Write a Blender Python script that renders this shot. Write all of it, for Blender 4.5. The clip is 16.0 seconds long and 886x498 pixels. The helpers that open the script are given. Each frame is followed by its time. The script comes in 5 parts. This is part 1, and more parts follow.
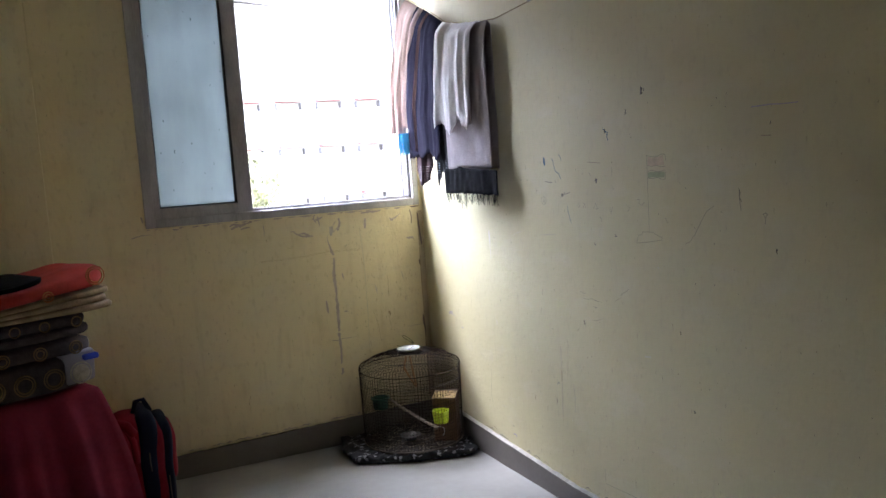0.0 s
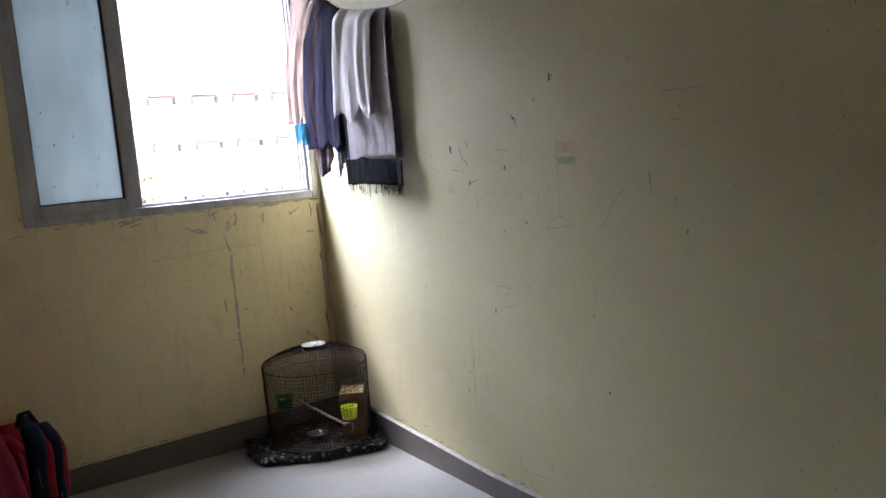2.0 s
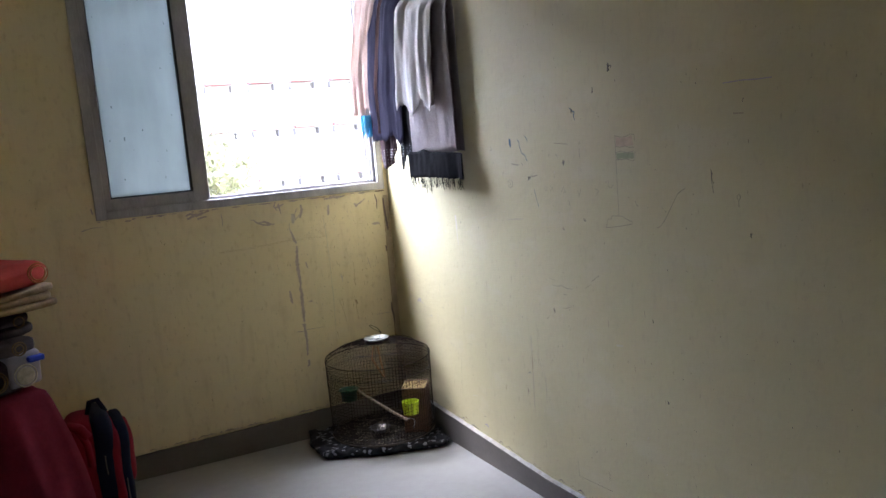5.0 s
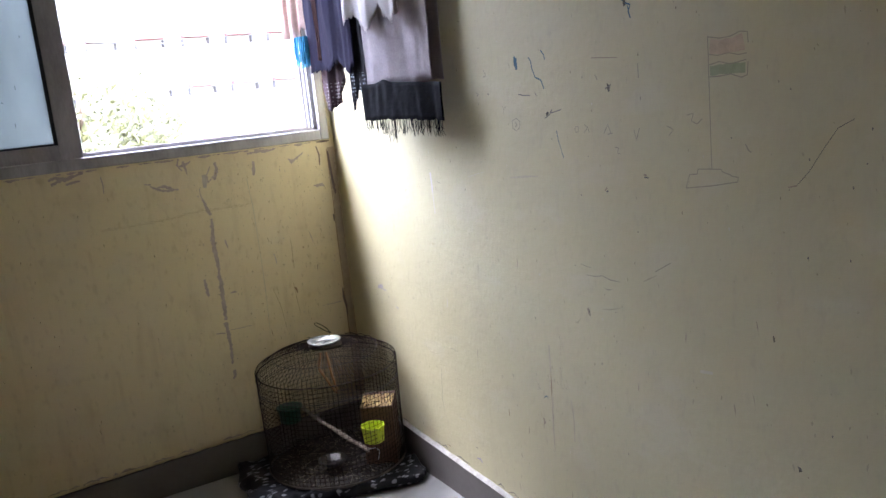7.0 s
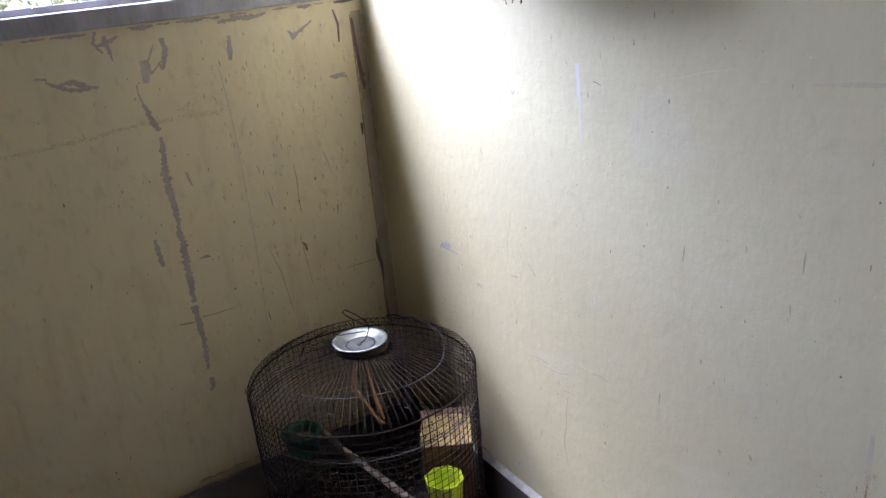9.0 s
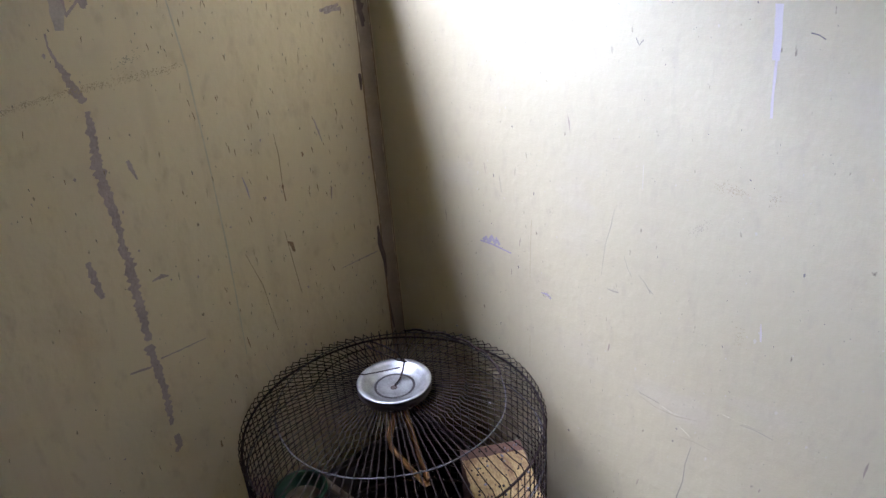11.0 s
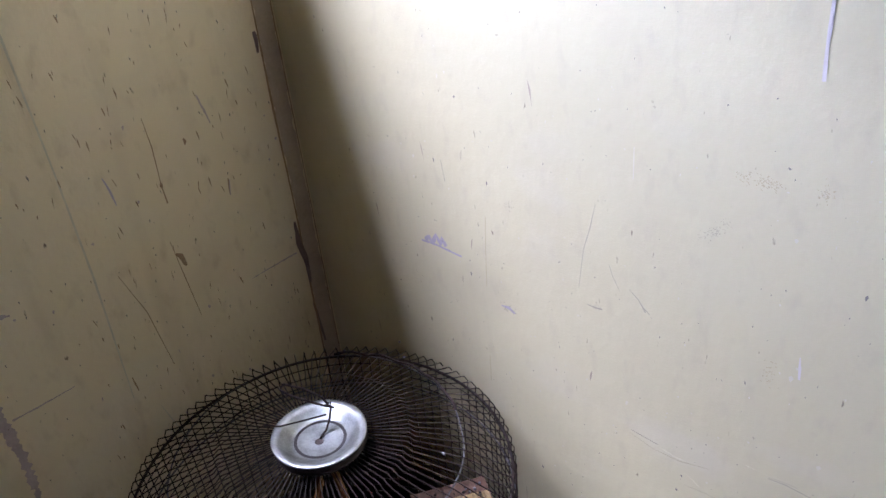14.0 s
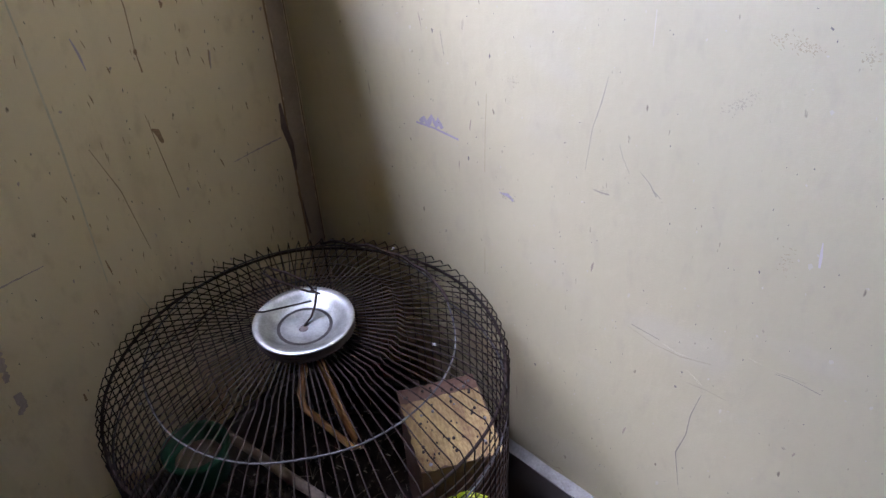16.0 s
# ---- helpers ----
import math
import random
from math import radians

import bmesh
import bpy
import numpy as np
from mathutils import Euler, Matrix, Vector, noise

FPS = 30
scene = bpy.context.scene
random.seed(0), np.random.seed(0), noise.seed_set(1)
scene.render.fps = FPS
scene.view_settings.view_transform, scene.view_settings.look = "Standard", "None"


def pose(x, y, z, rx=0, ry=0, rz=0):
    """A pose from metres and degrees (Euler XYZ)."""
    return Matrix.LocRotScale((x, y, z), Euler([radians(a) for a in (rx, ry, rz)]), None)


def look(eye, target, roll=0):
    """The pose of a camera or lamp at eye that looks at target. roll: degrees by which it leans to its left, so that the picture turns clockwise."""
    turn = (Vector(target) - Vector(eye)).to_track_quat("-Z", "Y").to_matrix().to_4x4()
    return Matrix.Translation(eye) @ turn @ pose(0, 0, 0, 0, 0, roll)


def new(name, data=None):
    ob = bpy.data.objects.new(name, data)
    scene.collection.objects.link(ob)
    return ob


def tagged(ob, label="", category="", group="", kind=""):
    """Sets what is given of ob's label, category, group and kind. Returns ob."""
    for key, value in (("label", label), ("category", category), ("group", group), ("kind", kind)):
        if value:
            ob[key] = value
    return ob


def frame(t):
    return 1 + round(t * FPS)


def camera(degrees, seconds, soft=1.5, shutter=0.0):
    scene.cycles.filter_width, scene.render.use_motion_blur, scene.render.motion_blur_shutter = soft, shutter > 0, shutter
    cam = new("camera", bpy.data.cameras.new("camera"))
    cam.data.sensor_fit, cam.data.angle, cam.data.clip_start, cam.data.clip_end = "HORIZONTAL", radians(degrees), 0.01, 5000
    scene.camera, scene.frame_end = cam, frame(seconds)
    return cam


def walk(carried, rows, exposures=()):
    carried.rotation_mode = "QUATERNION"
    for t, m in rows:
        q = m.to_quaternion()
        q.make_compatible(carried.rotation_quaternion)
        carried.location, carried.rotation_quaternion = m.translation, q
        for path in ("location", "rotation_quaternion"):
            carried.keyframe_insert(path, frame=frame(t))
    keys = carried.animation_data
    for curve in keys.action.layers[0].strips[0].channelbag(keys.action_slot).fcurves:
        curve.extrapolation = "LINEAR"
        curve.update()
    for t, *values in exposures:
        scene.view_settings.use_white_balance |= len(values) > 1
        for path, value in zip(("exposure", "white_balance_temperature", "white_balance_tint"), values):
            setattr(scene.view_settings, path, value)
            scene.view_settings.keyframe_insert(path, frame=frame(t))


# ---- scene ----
cam = camera(56.5, 16.0)
PATH = [
    (0, (-1.365, -3.128, 1.087), (-0.53, -1.322, 0.883), -4.0),
    (0.5, (-1.381, -3.108, 1.086), (-0.498, -1.326, 0.868), -3.9),
    (1, (-1.39, -3.082, 1.083), (-0.427, -1.344, 0.856), -4.0),
    (1.5, (-1.413, -3.069, 1.077), (-0.352, -1.39, 0.845), -4.3),
    (2, (-1.411, -3.059, 1.077), (-0.335, -1.39, 0.838), -4.8),
    (2.5, (-1.363, -3.094, 1.082), (-0.38, -1.37, 0.84), -5.1),
    (3, (-1.327, -3.145, 1.076), (-0.479, -1.348, 0.845), -5.2),
    (5.5, (-1.26, -2.96, 1.099), (-0.355, -1.198, 0.824), -5.0),
    (6, (-1.208, -2.727, 1.065), (-0.19, -1.031, 0.769), -6.2),
    (6.5, (-1.071, -2.531, 1.057), (-0.084, -0.825, 0.719), -6.7),
    (7, (-0.978, -2.316, 1.035), (-0.008, -0.608, 0.66), -5.9),
    (7.5, (-0.946, -2.089, 1.034), (0.0, -0.386, 0.582), -6.0),
    (8, (-0.819, -1.842, 1.01), (0.084, -0.132, 0.501), -6.0),
    (10.5, (-0.687, -0.942, 1.0), (0.45, 0.424, 0.081), -4.9),
    (11, (-0.683, -0.907, 1.001), (0.472, 0.442, 0.081), -4.7),
    (11.5, (-0.677, -0.909, 0.996), (0.485, 0.433, 0.072), -4.9),
    (12, (-0.673, -0.928, 0.997), (0.502, 0.4, 0.073), -5.2),
    (12.5, (-0.674, -0.926, 0.993), (0.521, 0.378, 0.06), -5.6),
    (13, (-0.639, -0.876, 0.979), (0.564, 0.402, 0.021), -6.2),
    (13.5, (-0.56, -0.79, 0.952), (0.63, 0.47, -0.046), -6.3),
    (14, (-0.506, -0.748, 0.944), (0.673, 0.485, -0.1), -6.2),
    (14.5, (-0.497, -0.723, 0.921), (0.693, 0.463, -0.164), -5.6),
    (15, (-0.489, -0.712, 0.915), (0.683, 0.46, -0.205), -5.1),
    (15.5, (-0.501, -0.714, 0.888), (0.655, 0.437, -0.269), -4.2),
    (16, (-0.502, -0.723, 0.886), (0.621, 0.418, -0.313), -4.1),
]
EXPOSURES = [(0.0, 6.03, 5930, 16), (6.0, 6.03, 5930, 18), (8.0, 5.95, 5630, 22), (10.3, 5.72, 5280, 28), (13.0, 5.74, 5300, 29), (16.0, 5.56, 5280, 31)]
walk(cam, [(t, look(eye, target, roll)) for t, eye, target, roll in PATH], EXPOSURES)

# ---- daylight: overcast, brightest high in the north-west, where the sun stands behind the cloud ----
world = bpy.data.worlds.new("sky")
scene.world = world
world.use_nodes = True
wn, wl = world.node_tree.nodes, world.node_tree.links
sky = wn.new("ShaderNodeTexSky")
sky.sky_type = "NISHITA"
sky.sun_disc = False
sky.sun_elevation, sky.sun_rotation = radians(65), radians(316)
sky.air_density, sky.dust_density = 1.0, 0.1
grey = wn.new("ShaderNodeHueSaturation")  # cloud takes most of the blue out of the sky
grey.inputs["Saturation"].default_value = 0.35
wl.new(sky.outputs[0], grey.inputs["Color"])
wl.new(grey.outputs[0], wn["Background"].inputs[0])
wn["Background"].inputs[1].default_value = 0.11
sun_data = bpy.data.lights.new("sun", "SUN")
sun_data.energy, sun_data.angle, sun_data.color = 0.37, radians(35), (0.98, 0.99, 1.0)
sun = new("sun", sun_data)
sun.matrix_world = look((-9.5, 10, 30), (0, 0, 0))


# ---- materials ----
def material(name, base, rough=0.7, metal=0.0, vary=0.12, scale=6.0, bump=0.0, bump_scale=60.0, other=None, stretch=(1, 1, 1)):
    """A surface whose colour wanders between base and a second tone at two scales, with fine relief."""
    m = bpy.data.materials.new(name)
    m.use_nodes = True
    nt = m.node_tree
    b = nt.nodes["Principled BSDF"]
    b.inputs["Roughness"].default_value, b.inputs["Metallic"].default_value = rough, metal
    if rough >= 0.9:
        b.inputs["Specular IOR Level"].default_value = 0.12
    tc = nt.nodes.new("ShaderNodeTexCoord")
    mp = nt.nodes.new("ShaderNodeMapping")
    mp.inputs["Scale"].default_value = stretch
    nt.links.new(tc.outputs["Object"], mp.inputs[0])
    big, fine = nt.nodes.new("ShaderNodeTexNoise"), nt.nodes.new("ShaderNodeTexNoise")
    big.inputs["Scale"].default_value, fine.inputs["Scale"].default_value = scale, scale * 9
    for n in (big, fine):
        n.inputs["Detail"].default_value = 4
        nt.links.new(mp.outputs[0], n.inputs[0])
    mixer = nt.nodes.new("ShaderNodeMath")
    mixer.operation = "MULTIPLY_ADD"
    mixer.inputs[1].default_value = 0.35
    nt.links.new(fine.outputs[0], mixer.inputs[0])
    half = nt.nodes.new("ShaderNodeMath")
    half.operation = "MULTIPLY"
    half.inputs[1].default_value = 0.65
    nt.links.new(big.outputs[0], half.inputs[0])
    nt.links.new(half.outputs[0], mixer.inputs[2])
    ramp = nt.nodes.new("ShaderNodeValToRGB")
    dark = other or tuple(c * (1 - 2 * vary) for c in base)
    ramp.color_ramp.elements[0].position, ramp.color_ramp.elements[0].color = 0.34, (*dark, 1)
    ramp.color_ramp.elements[1].position, ramp.color_ramp.elements[1].color = 0.62, (*base, 1)
    nt.links.new(mixer.outputs[0], ramp.inputs[0])
    nt.links.new(ramp.outputs[0], b.inputs["Base Color"])
    if bump:
        bn, bt = nt.nodes.new("ShaderNodeBump"), nt.nodes.new("ShaderNodeTexNoise")
        bt.inputs["Scale"].default_value, bt.inputs["Detail"].default_value = bump_scale, 5
        nt.links.new(mp.outputs[0], bt.inputs[0])
        bn.inputs["Strength"].default_value, bn.inputs["Distance"].default_value = bump, 0.004
        nt.links.new(bt.outputs[0], bn.inputs["Height"])
        nt.links.new(bn.outputs[0], b.inputs["Normal"])
    return m


def wall_paint(name, base, stain, streak_amount, speck_amount):
    """Old distemper: blotches, rubbed stains, vertical runs and small specks, with trowel relief."""
    m = bpy.data.materials.new(name)
    m.use_nodes = True
    nt = m.node_tree
    b = nt.nodes["Principled BSDF"]
    b.inputs["Roughness"].default_value = 0.62
    tc = nt.nodes.new("ShaderNodeTexCoord")

    def noise_at(scale, stretch, detail=5.0):
        mp, n = nt.nodes.new("ShaderNodeMapping"), nt.nodes.new("ShaderNodeTexNoise")
        mp.inputs["Scale"].default_value = stretch
        n.inputs["Scale"].default_value, n.inputs["Detail"].default_value = scale, detail
        nt.links.new(tc.outputs["Object"], mp.inputs[0])
        nt.links.new(mp.outputs[0], n.inputs[0])
        return n.outputs[0]

    def cut(value, low, high, amount):
        r = nt.nodes.new("ShaderNodeMapRange")
        r.inputs["From Min"].default_value, r.inputs["From Max"].default_value = low, high
        r.inputs["To Max"].default_value = amount
        nt.links.new(value, r.inputs["Value"])
        return r.outputs[0]

    def blend(fac, a, colour):
        x = nt.nodes.new("ShaderNodeMix")
        x.data_type = "RGBA"
        nt.links.new(fac, x.inputs["Factor"])
        if isinstance(a, tuple):
            x.inputs["A"].default_value = (*a, 1)
        else:
            nt.links.new(a, x.inputs["A"])
        x.inputs["B"].default_value = (*colour, 1)
        return x.outputs["Result"]

    c = blend(cut(noise_at(1.7, (1, 1, 1)), 0.42, 0.7, 0.5), base, tuple(v * k for v, k in zip(base, (0.9, 0.89, 0.84))))
    c = blend(cut(noise_at(9.0, (1, 1, 1)), 0.55, 0.75, 0.3), c, stain)
    c = blend(cut(noise_at(26.0, (1, 1, 0.14)), 0.56, 0.8, streak_amount), c, stain)
    c = blend(cut(noise_at(150.0, (1, 1, 0.4), 2.0), 0.72, 0.78, speck_amount), c, (0.16, 0.11, 0.07))
    c = blend(cut(noise_at(60.0, (1, 1, 0.5), 8.0), 0.56, 0.74, 0.42), c, stain)
    c = blend(cut(noise_at(5.0, (1, 1, 2.2), 8.0), 0.56, 0.66, 0.16), c, (0.66, 0.61, 0.5))
    nt.links.new(c, b.inputs["Base Color"])
    add = nt.nodes.new("ShaderNodeMath")
    add.operation = "ADD"
    nt.links.new(noise_at(11.0, (1, 1, 2.2), 8.0), add.inputs[0])
    nt.links.new(cut(noise_at(90.0, (1, 1, 0.7)), 0.35, 0.75, 0.2), add.inputs[1])
    bn = nt.nodes.new("ShaderNodeBump")
    broad = nt.nodes.new("ShaderNodeMath")
    broad.operation = "MULTIPLY_ADD"
    broad.inputs[1].default_value = 1.6
    nt.links.new(noise_at(4.5, (1, 1, 1.3), 3.0), broad.inputs[0])
    nt.links.new(add.outputs[0], broad.inputs[2])
    bn.inputs["Strength"].default_value, bn.inputs["Distance"].default_value = 0.3, 0.006
    nt.links.new(broad.outputs[0], bn.inputs["Height"])
    nt.links.new(bn.outputs[0], b.inputs["Normal"])
    return m


PAINT = (0.605, 0.54, 0.33)
# same paint as the east wall; base lightened to make up for weak light
paint_north = wall_paint("yellow distemper, stained and lightened", (0.76, 0.65, 0.405), (0.52, 0.41, 0.23), 0.4, 0.9)
paint_east = wall_paint("yellow distemper, rubbed", PAINT, (0.5, 0.43, 0.28), 0.26, 0.8)
# for the unseen walls: paler than the painted ones to bounce more light
bounce_paint = wall_paint("pale cream paint for bounce", (0.74, 0.68, 0.52), (0.6, 0.54, 0.4), 0.2, 0.3)
ceiling_paint = material("ceiling whitewash", (0.62, 0.6, 0.53), 0.9, vary=0.05, bump=0.2)
floor_tile = material("pale grey floor tile", (0.31, 0.3, 0.285), 0.45, vary=0.08, scale=3, bump=0.03)
skirting_tile = material("grey skirting tile", (0.15, 0.132, 0.118), 0.7, vary=0.08, scale=8, bump=0.05)
cement = material("grey cement", (0.54, 0.44, 0.385), 0.95, vary=0.13, scale=30, bump=0.6, bump_scale=200)
white_cement = material("whitish cement edge", (0.46, 0.44, 0.39), 0.9, vary=0.2, scale=40, bump=0.5)
# base colour is lightened to carry the haze round the bright window
aluminium = material("dulled aluminium", (0.46, 0.44, 0.455), 0.5, 0.35, vary=0.15, scale=20, bump=0.05, stretch=(1, 1, 0.3))
fleck_dark = material("dried specks", (0.12, 0.14, 0.15), 0.9, vary=0.2)
rubber = material("black gasket", (0.03, 0.03, 0.04), 0.6, vary=0.1)
wire_metal = material("rusty dark wire", (0.017, 0.013, 0.011), 0.92, 0.0, vary=0.3, scale=60, other=(0.036, 0.022, 0.017))
base_rust = material("rusty base band", (0.13, 0.1, 0.08), 0.8, vary=0.3, scale=40, other=(0.04, 0.03, 0.025))
bright_wire = material("galvanised wire", (0.085, 0.08, 0.08), 0.6, 0.2, vary=0.15, scale=60)
steel = material("scratched stainless steel", (0.46, 0.47, 0.44), 0.48, 1.0, vary=0.22, scale=70, bump=0.12)
dull_steel = material("dirty steel", (0.13, 0.12, 0.115), 0.35, 0.9, vary=0.2, scale=40)
dark_wood = material("dark wood", (0.05, 0.035, 0.028), 0.7, vary=0.2, scale=20)
box_wood = material("brown plywood", (0.17, 0.09, 0.055), 0.75, vary=0.2, scale=18, bump=0.3, stretch=(1, 1, 4))
raw_wood = material("bare gnawed wood", (0.58, 0.43, 0.17), 0.85, vary=0.2, scale=22, bump=0.8, bump_scale=120, other=(0.22, 0.12, 0.06), stretch=(2.2, 0.8, 1))
perch_wood = material("weathered stick", (0.36, 0.29, 0.23), 0.85, vary=0.25, scale=30, bump=0.5)
lime_plastic = material("lime plastic", (0.62, 0.72, 0.02), 0.35, vary=0.04)
green_plastic = material("dark green plastic", (0.01, 0.1, 0.05), 0.4, vary=0.1)
orange_plastic = material("orange plastic", (0.52, 0.27, 0.1), 0.45, vary=0.1)
litter = material("seed husk litter", (0.075, 0.063, 0.055), 0.95, vary=0.3, scale=60, bump=0.9, other=(0.018, 0.016, 0.016))
husk = material("pale husks", (0.4, 0.34, 0.26), 0.9, vary=0.2, scale=60)
maroon = material("maroon bedsheet", (0.2, 0.022, 0.04), 0.9, vary=0.15, scale=10, bump=0.3, bump_scale=300)
bag_red = material("red nylon", (0.26, 0.018, 0.03), 0.9, vary=0.15, scale=12, bump=0.3, bump_scale=400)
bag_navy = material("navy nylon", (0.01, 0.013, 0.034), 0.9, vary=0.15, scale=12, bump=0.3, bump_scale=400)
orange_cloth = material("orange printed cotton", (0.38, 0.048, 0.036), 0.9, vary=0.12, scale=20, bump=0.2)
ochre_print = material("ochre print", (0.42, 0.15, 0.06), 0.9, vary=0.1)
tan_cloth = material("tan cotton", (0.36, 0.26, 0.16), 0.9, vary=0.2, scale=20, bump=0.3)
brown_cloth = material("dark taupe bedding", (0.082, 0.062, 0.06), 0.95, vary=0.25, scale=30, bump=0.4)
grey_print = material("pale grey print", (0.34, 0.32, 0.33), 0.9, vary=0.2, scale=40)
gold_print = material("dull gold print", (0.2, 0.13, 0.065), 0.9, vary=0.2, scale=40)
cream_print = material("cream print", (0.55, 0.5, 0.4), 0.9, vary=0.2, scale=60)
white_cloth = material("greyish white cotton", (0.36, 0.34, 0.39), 0.9, vary=0.08, scale=20, bump=0.2)
blue_cloth = material("bright blue band", (0.02, 0.06, 0.5), 0.8, vary=0.1)
black_cloth = material("black cloth", (0.005, 0.005, 0.007), 0.9, vary=0.2, scale=30, bump=0.4)
peach_cloth = material("peach voile", (0.5, 0.36, 0.32), 0.9, vary=0.12, scale=14, bump=0.2)
navy_cloth = material("dusty navy voile", (0.022, 0.019, 0.042), 0.9, vary=0.15, scale=14, bump=0.2)
rust_cloth = material("rust edging", (0.14, 0.075, 0.07), 0.9, vary=0.15)
plum_cloth = material("plum brown voile", (0.1, 0.065, 0.075), 0.9, vary=0.2, scale=30, bump=0.2)
pale_cloth = material("pale grey voile", (0.74, 0.69, 0.69), 0.9, vary=0.08, scale=14, bump=0.2)
shawl_cloth = material("grey woven shawl", (0.46, 0.405, 0.415), 0.95, vary=0.12, scale=20, bump=0.5, bump_scale=500)
cyan_cloth = material("cyan tassel", (0.1, 0.42, 0.68), 0.9, vary=0.1)
# the pale facade is coloured darker so that it throws less light indoors
facade_darkened = material("pale facade, darkened", (0.22, 0.215, 0.21), 0.9, vary=0.03, scale=0.5)
terracotta = material("dull red awning tiles", (0.26, 0.125, 0.12), 0.9, vary=0.1, scale=2)
bracket_grey = material("grey bracket", (0.1, 0.095, 0.1), 0.9, vary=0.1)
window_dark = material("far glass", (0.15, 0.155, 0.155), 0.3, vary=0.05)
earth = material("dark lane and scrub", (0.1, 0.1, 0.08), 0.95, vary=0.15, scale=0.3)
bark = material("bark", (0.16, 0.12, 0.09), 0.95, vary=0.25, scale=6, bump=0.6)
foliage = material("dusty leaves", (0.12, 0.12, 0.045), 0.7, vary=0.25, scale=5)
cable_black = material("black cable", (0.02, 0.02, 0.02), 0.7, vary=0.1)

# frosted sash glass: pale blue, lets the light through diffusely
frost = bpy.data.materials.new("blue frosted glass")
frost.use_nodes = True
fn = frost.node_tree
pb = fn.nodes["Principled BSDF"]
pb.inputs["Base Color"].default_value = (0.42, 0.47, 0.5, 1)
pb.inputs["Roughness"].default_value = 0.35
tl = fn.nodes.new("ShaderNodeBsdfTranslucent")
tl.inputs["Color"].default_value = (0.22, 0.25, 0.26, 1)
fz, fr = fn.nodes.new("ShaderNodeTexNoise"), fn.nodes.new("ShaderNodeValToRGB")
fz.inputs["Scale"].default_value, fz.inputs["Detail"].default_value = 4.0, 6.0
fr.color_ramp.elements[0].position, fr.color_ramp.elements[0].color = 0.35, (0.21, 0.232, 0.23, 1)
fr.color_ramp.elements[1].position, fr.color_ramp.elements[1].color = 0.65, (0.28, 0.305, 0.305, 1)
fn.links.new(fz.outputs[0], fr.inputs[0])
fn.links.new(fr.outputs[0], tl.inputs["Color"])
mx = fn.nodes.new("ShaderNodeMixShader")
mx.inputs[0].default_value = 0.62
fn.links.new(pb.outputs[0], mx.inputs[1])
fn.links.new(tl.outputs[0], mx.inputs[2])
fn.links.new(mx.outputs[0], fn.nodes["Material Output"].inputs[0])

# black blanket with scattered pale petals
mat_print = bpy.data.materials.new("black blanket with pale print")
mat_print.use_nodes = True
mp_nt = mat_print.node_tree
vb = mp_nt.nodes["Principled BSDF"]
vb.inputs["Roughness"].default_value = 0.95
v_tc, v_mp, v_vo = mp_nt.nodes.new("ShaderNodeTexCoord"), mp_nt.nodes.new("ShaderNodeMapping"), mp_nt.nodes.new("ShaderNodeTexVoronoi")
v_mp.inputs["Scale"].default_value, v_mp.inputs["Rotation"].default_value = (1, 3.0, 1.3), (0, 0, 0.7)
v_vo.inputs["Scale"].default_value = 33
v_rp = mp_nt.nodes.new("ShaderNodeValToRGB")
v_rp.color_ramp.elements[0].position, v_rp.color_ramp.elements[0].color = 0.27, (0.28, 0.28, 0.31, 1)
v_rp.color_ramp.elements[1].position, v_rp.color_ramp.elements[1].color = 0.33, (0.012, 0.012, 0.016, 1)
mp_nt.links.new(v_tc.outputs["Object"], v_mp.inputs[0])
mp_nt.links.new(v_mp.outputs[0], v_vo.inputs[0])
mp_nt.links.new(v_vo.outputs["Distance"], v_rp.inputs[0])
mp_nt.links.new(v_rp.outputs[0], vb.inputs["Base Color"])


def net_ends(mat, below, dot):
    """Pale dots of a net print on the part of a hanging cloth that lies below a height."""
    nt = mat.node_tree
    b = nt.nodes["Principled BSDF"]
    cloth = b.inputs["Base Color"].links[0].from_socket
    tc, vo, sp = nt.nodes.new("ShaderNodeTexCoord"), nt.nodes.new("ShaderNodeTexVoronoi"), nt.nodes.new("ShaderNodeSeparateXYZ")
    vo.inputs["Scale"].default_value, vo.inputs["Randomness"].default_value = 110, 0.25
    nt.links.new(tc.outputs["Object"], vo.inputs[0])
    nt.links.new(tc.outputs["Object"], sp.inputs[0])
    low, near, both, mix = [nt.nodes.new(k) for k in ("ShaderNodeMath", "ShaderNodeMath", "ShaderNodeMath", "ShaderNodeMix")]
    low.operation, near.operation, both.operation, mix.data_type = "LESS_THAN", "LESS_THAN", "MULTIPLY", "RGBA"
    low.inputs[1].default_value, near.inputs[1].default_value = below, 0.3
    nt.links.new(sp.outputs[2], low.inputs[0])
    nt.links.new(vo.outputs["Distance"], near.inputs[0])
    nt.links.new(low.outputs[0], both.inputs[0])
    nt.links.new(near.outputs[0], both.inputs[1])
    nt.links.new(both.outputs[0], mix.inputs["Factor"])
    nt.links.new(cloth, mix.inputs["A"])
    mix.inputs["B"].default_value = (*dot, 1)
    nt.links.new(mix.outputs["Result"], b.inputs["Base Color"])


net_black = material("black net cloth", (0.04, 0.038, 0.045), 0.9, vary=0.2, scale=30, bump=0.3)
net_ends(plum_cloth, 1.085, (0.32, 0.29, 0.3))
net_ends(net_black, 1.1, (0.3, 0.32, 0.36))


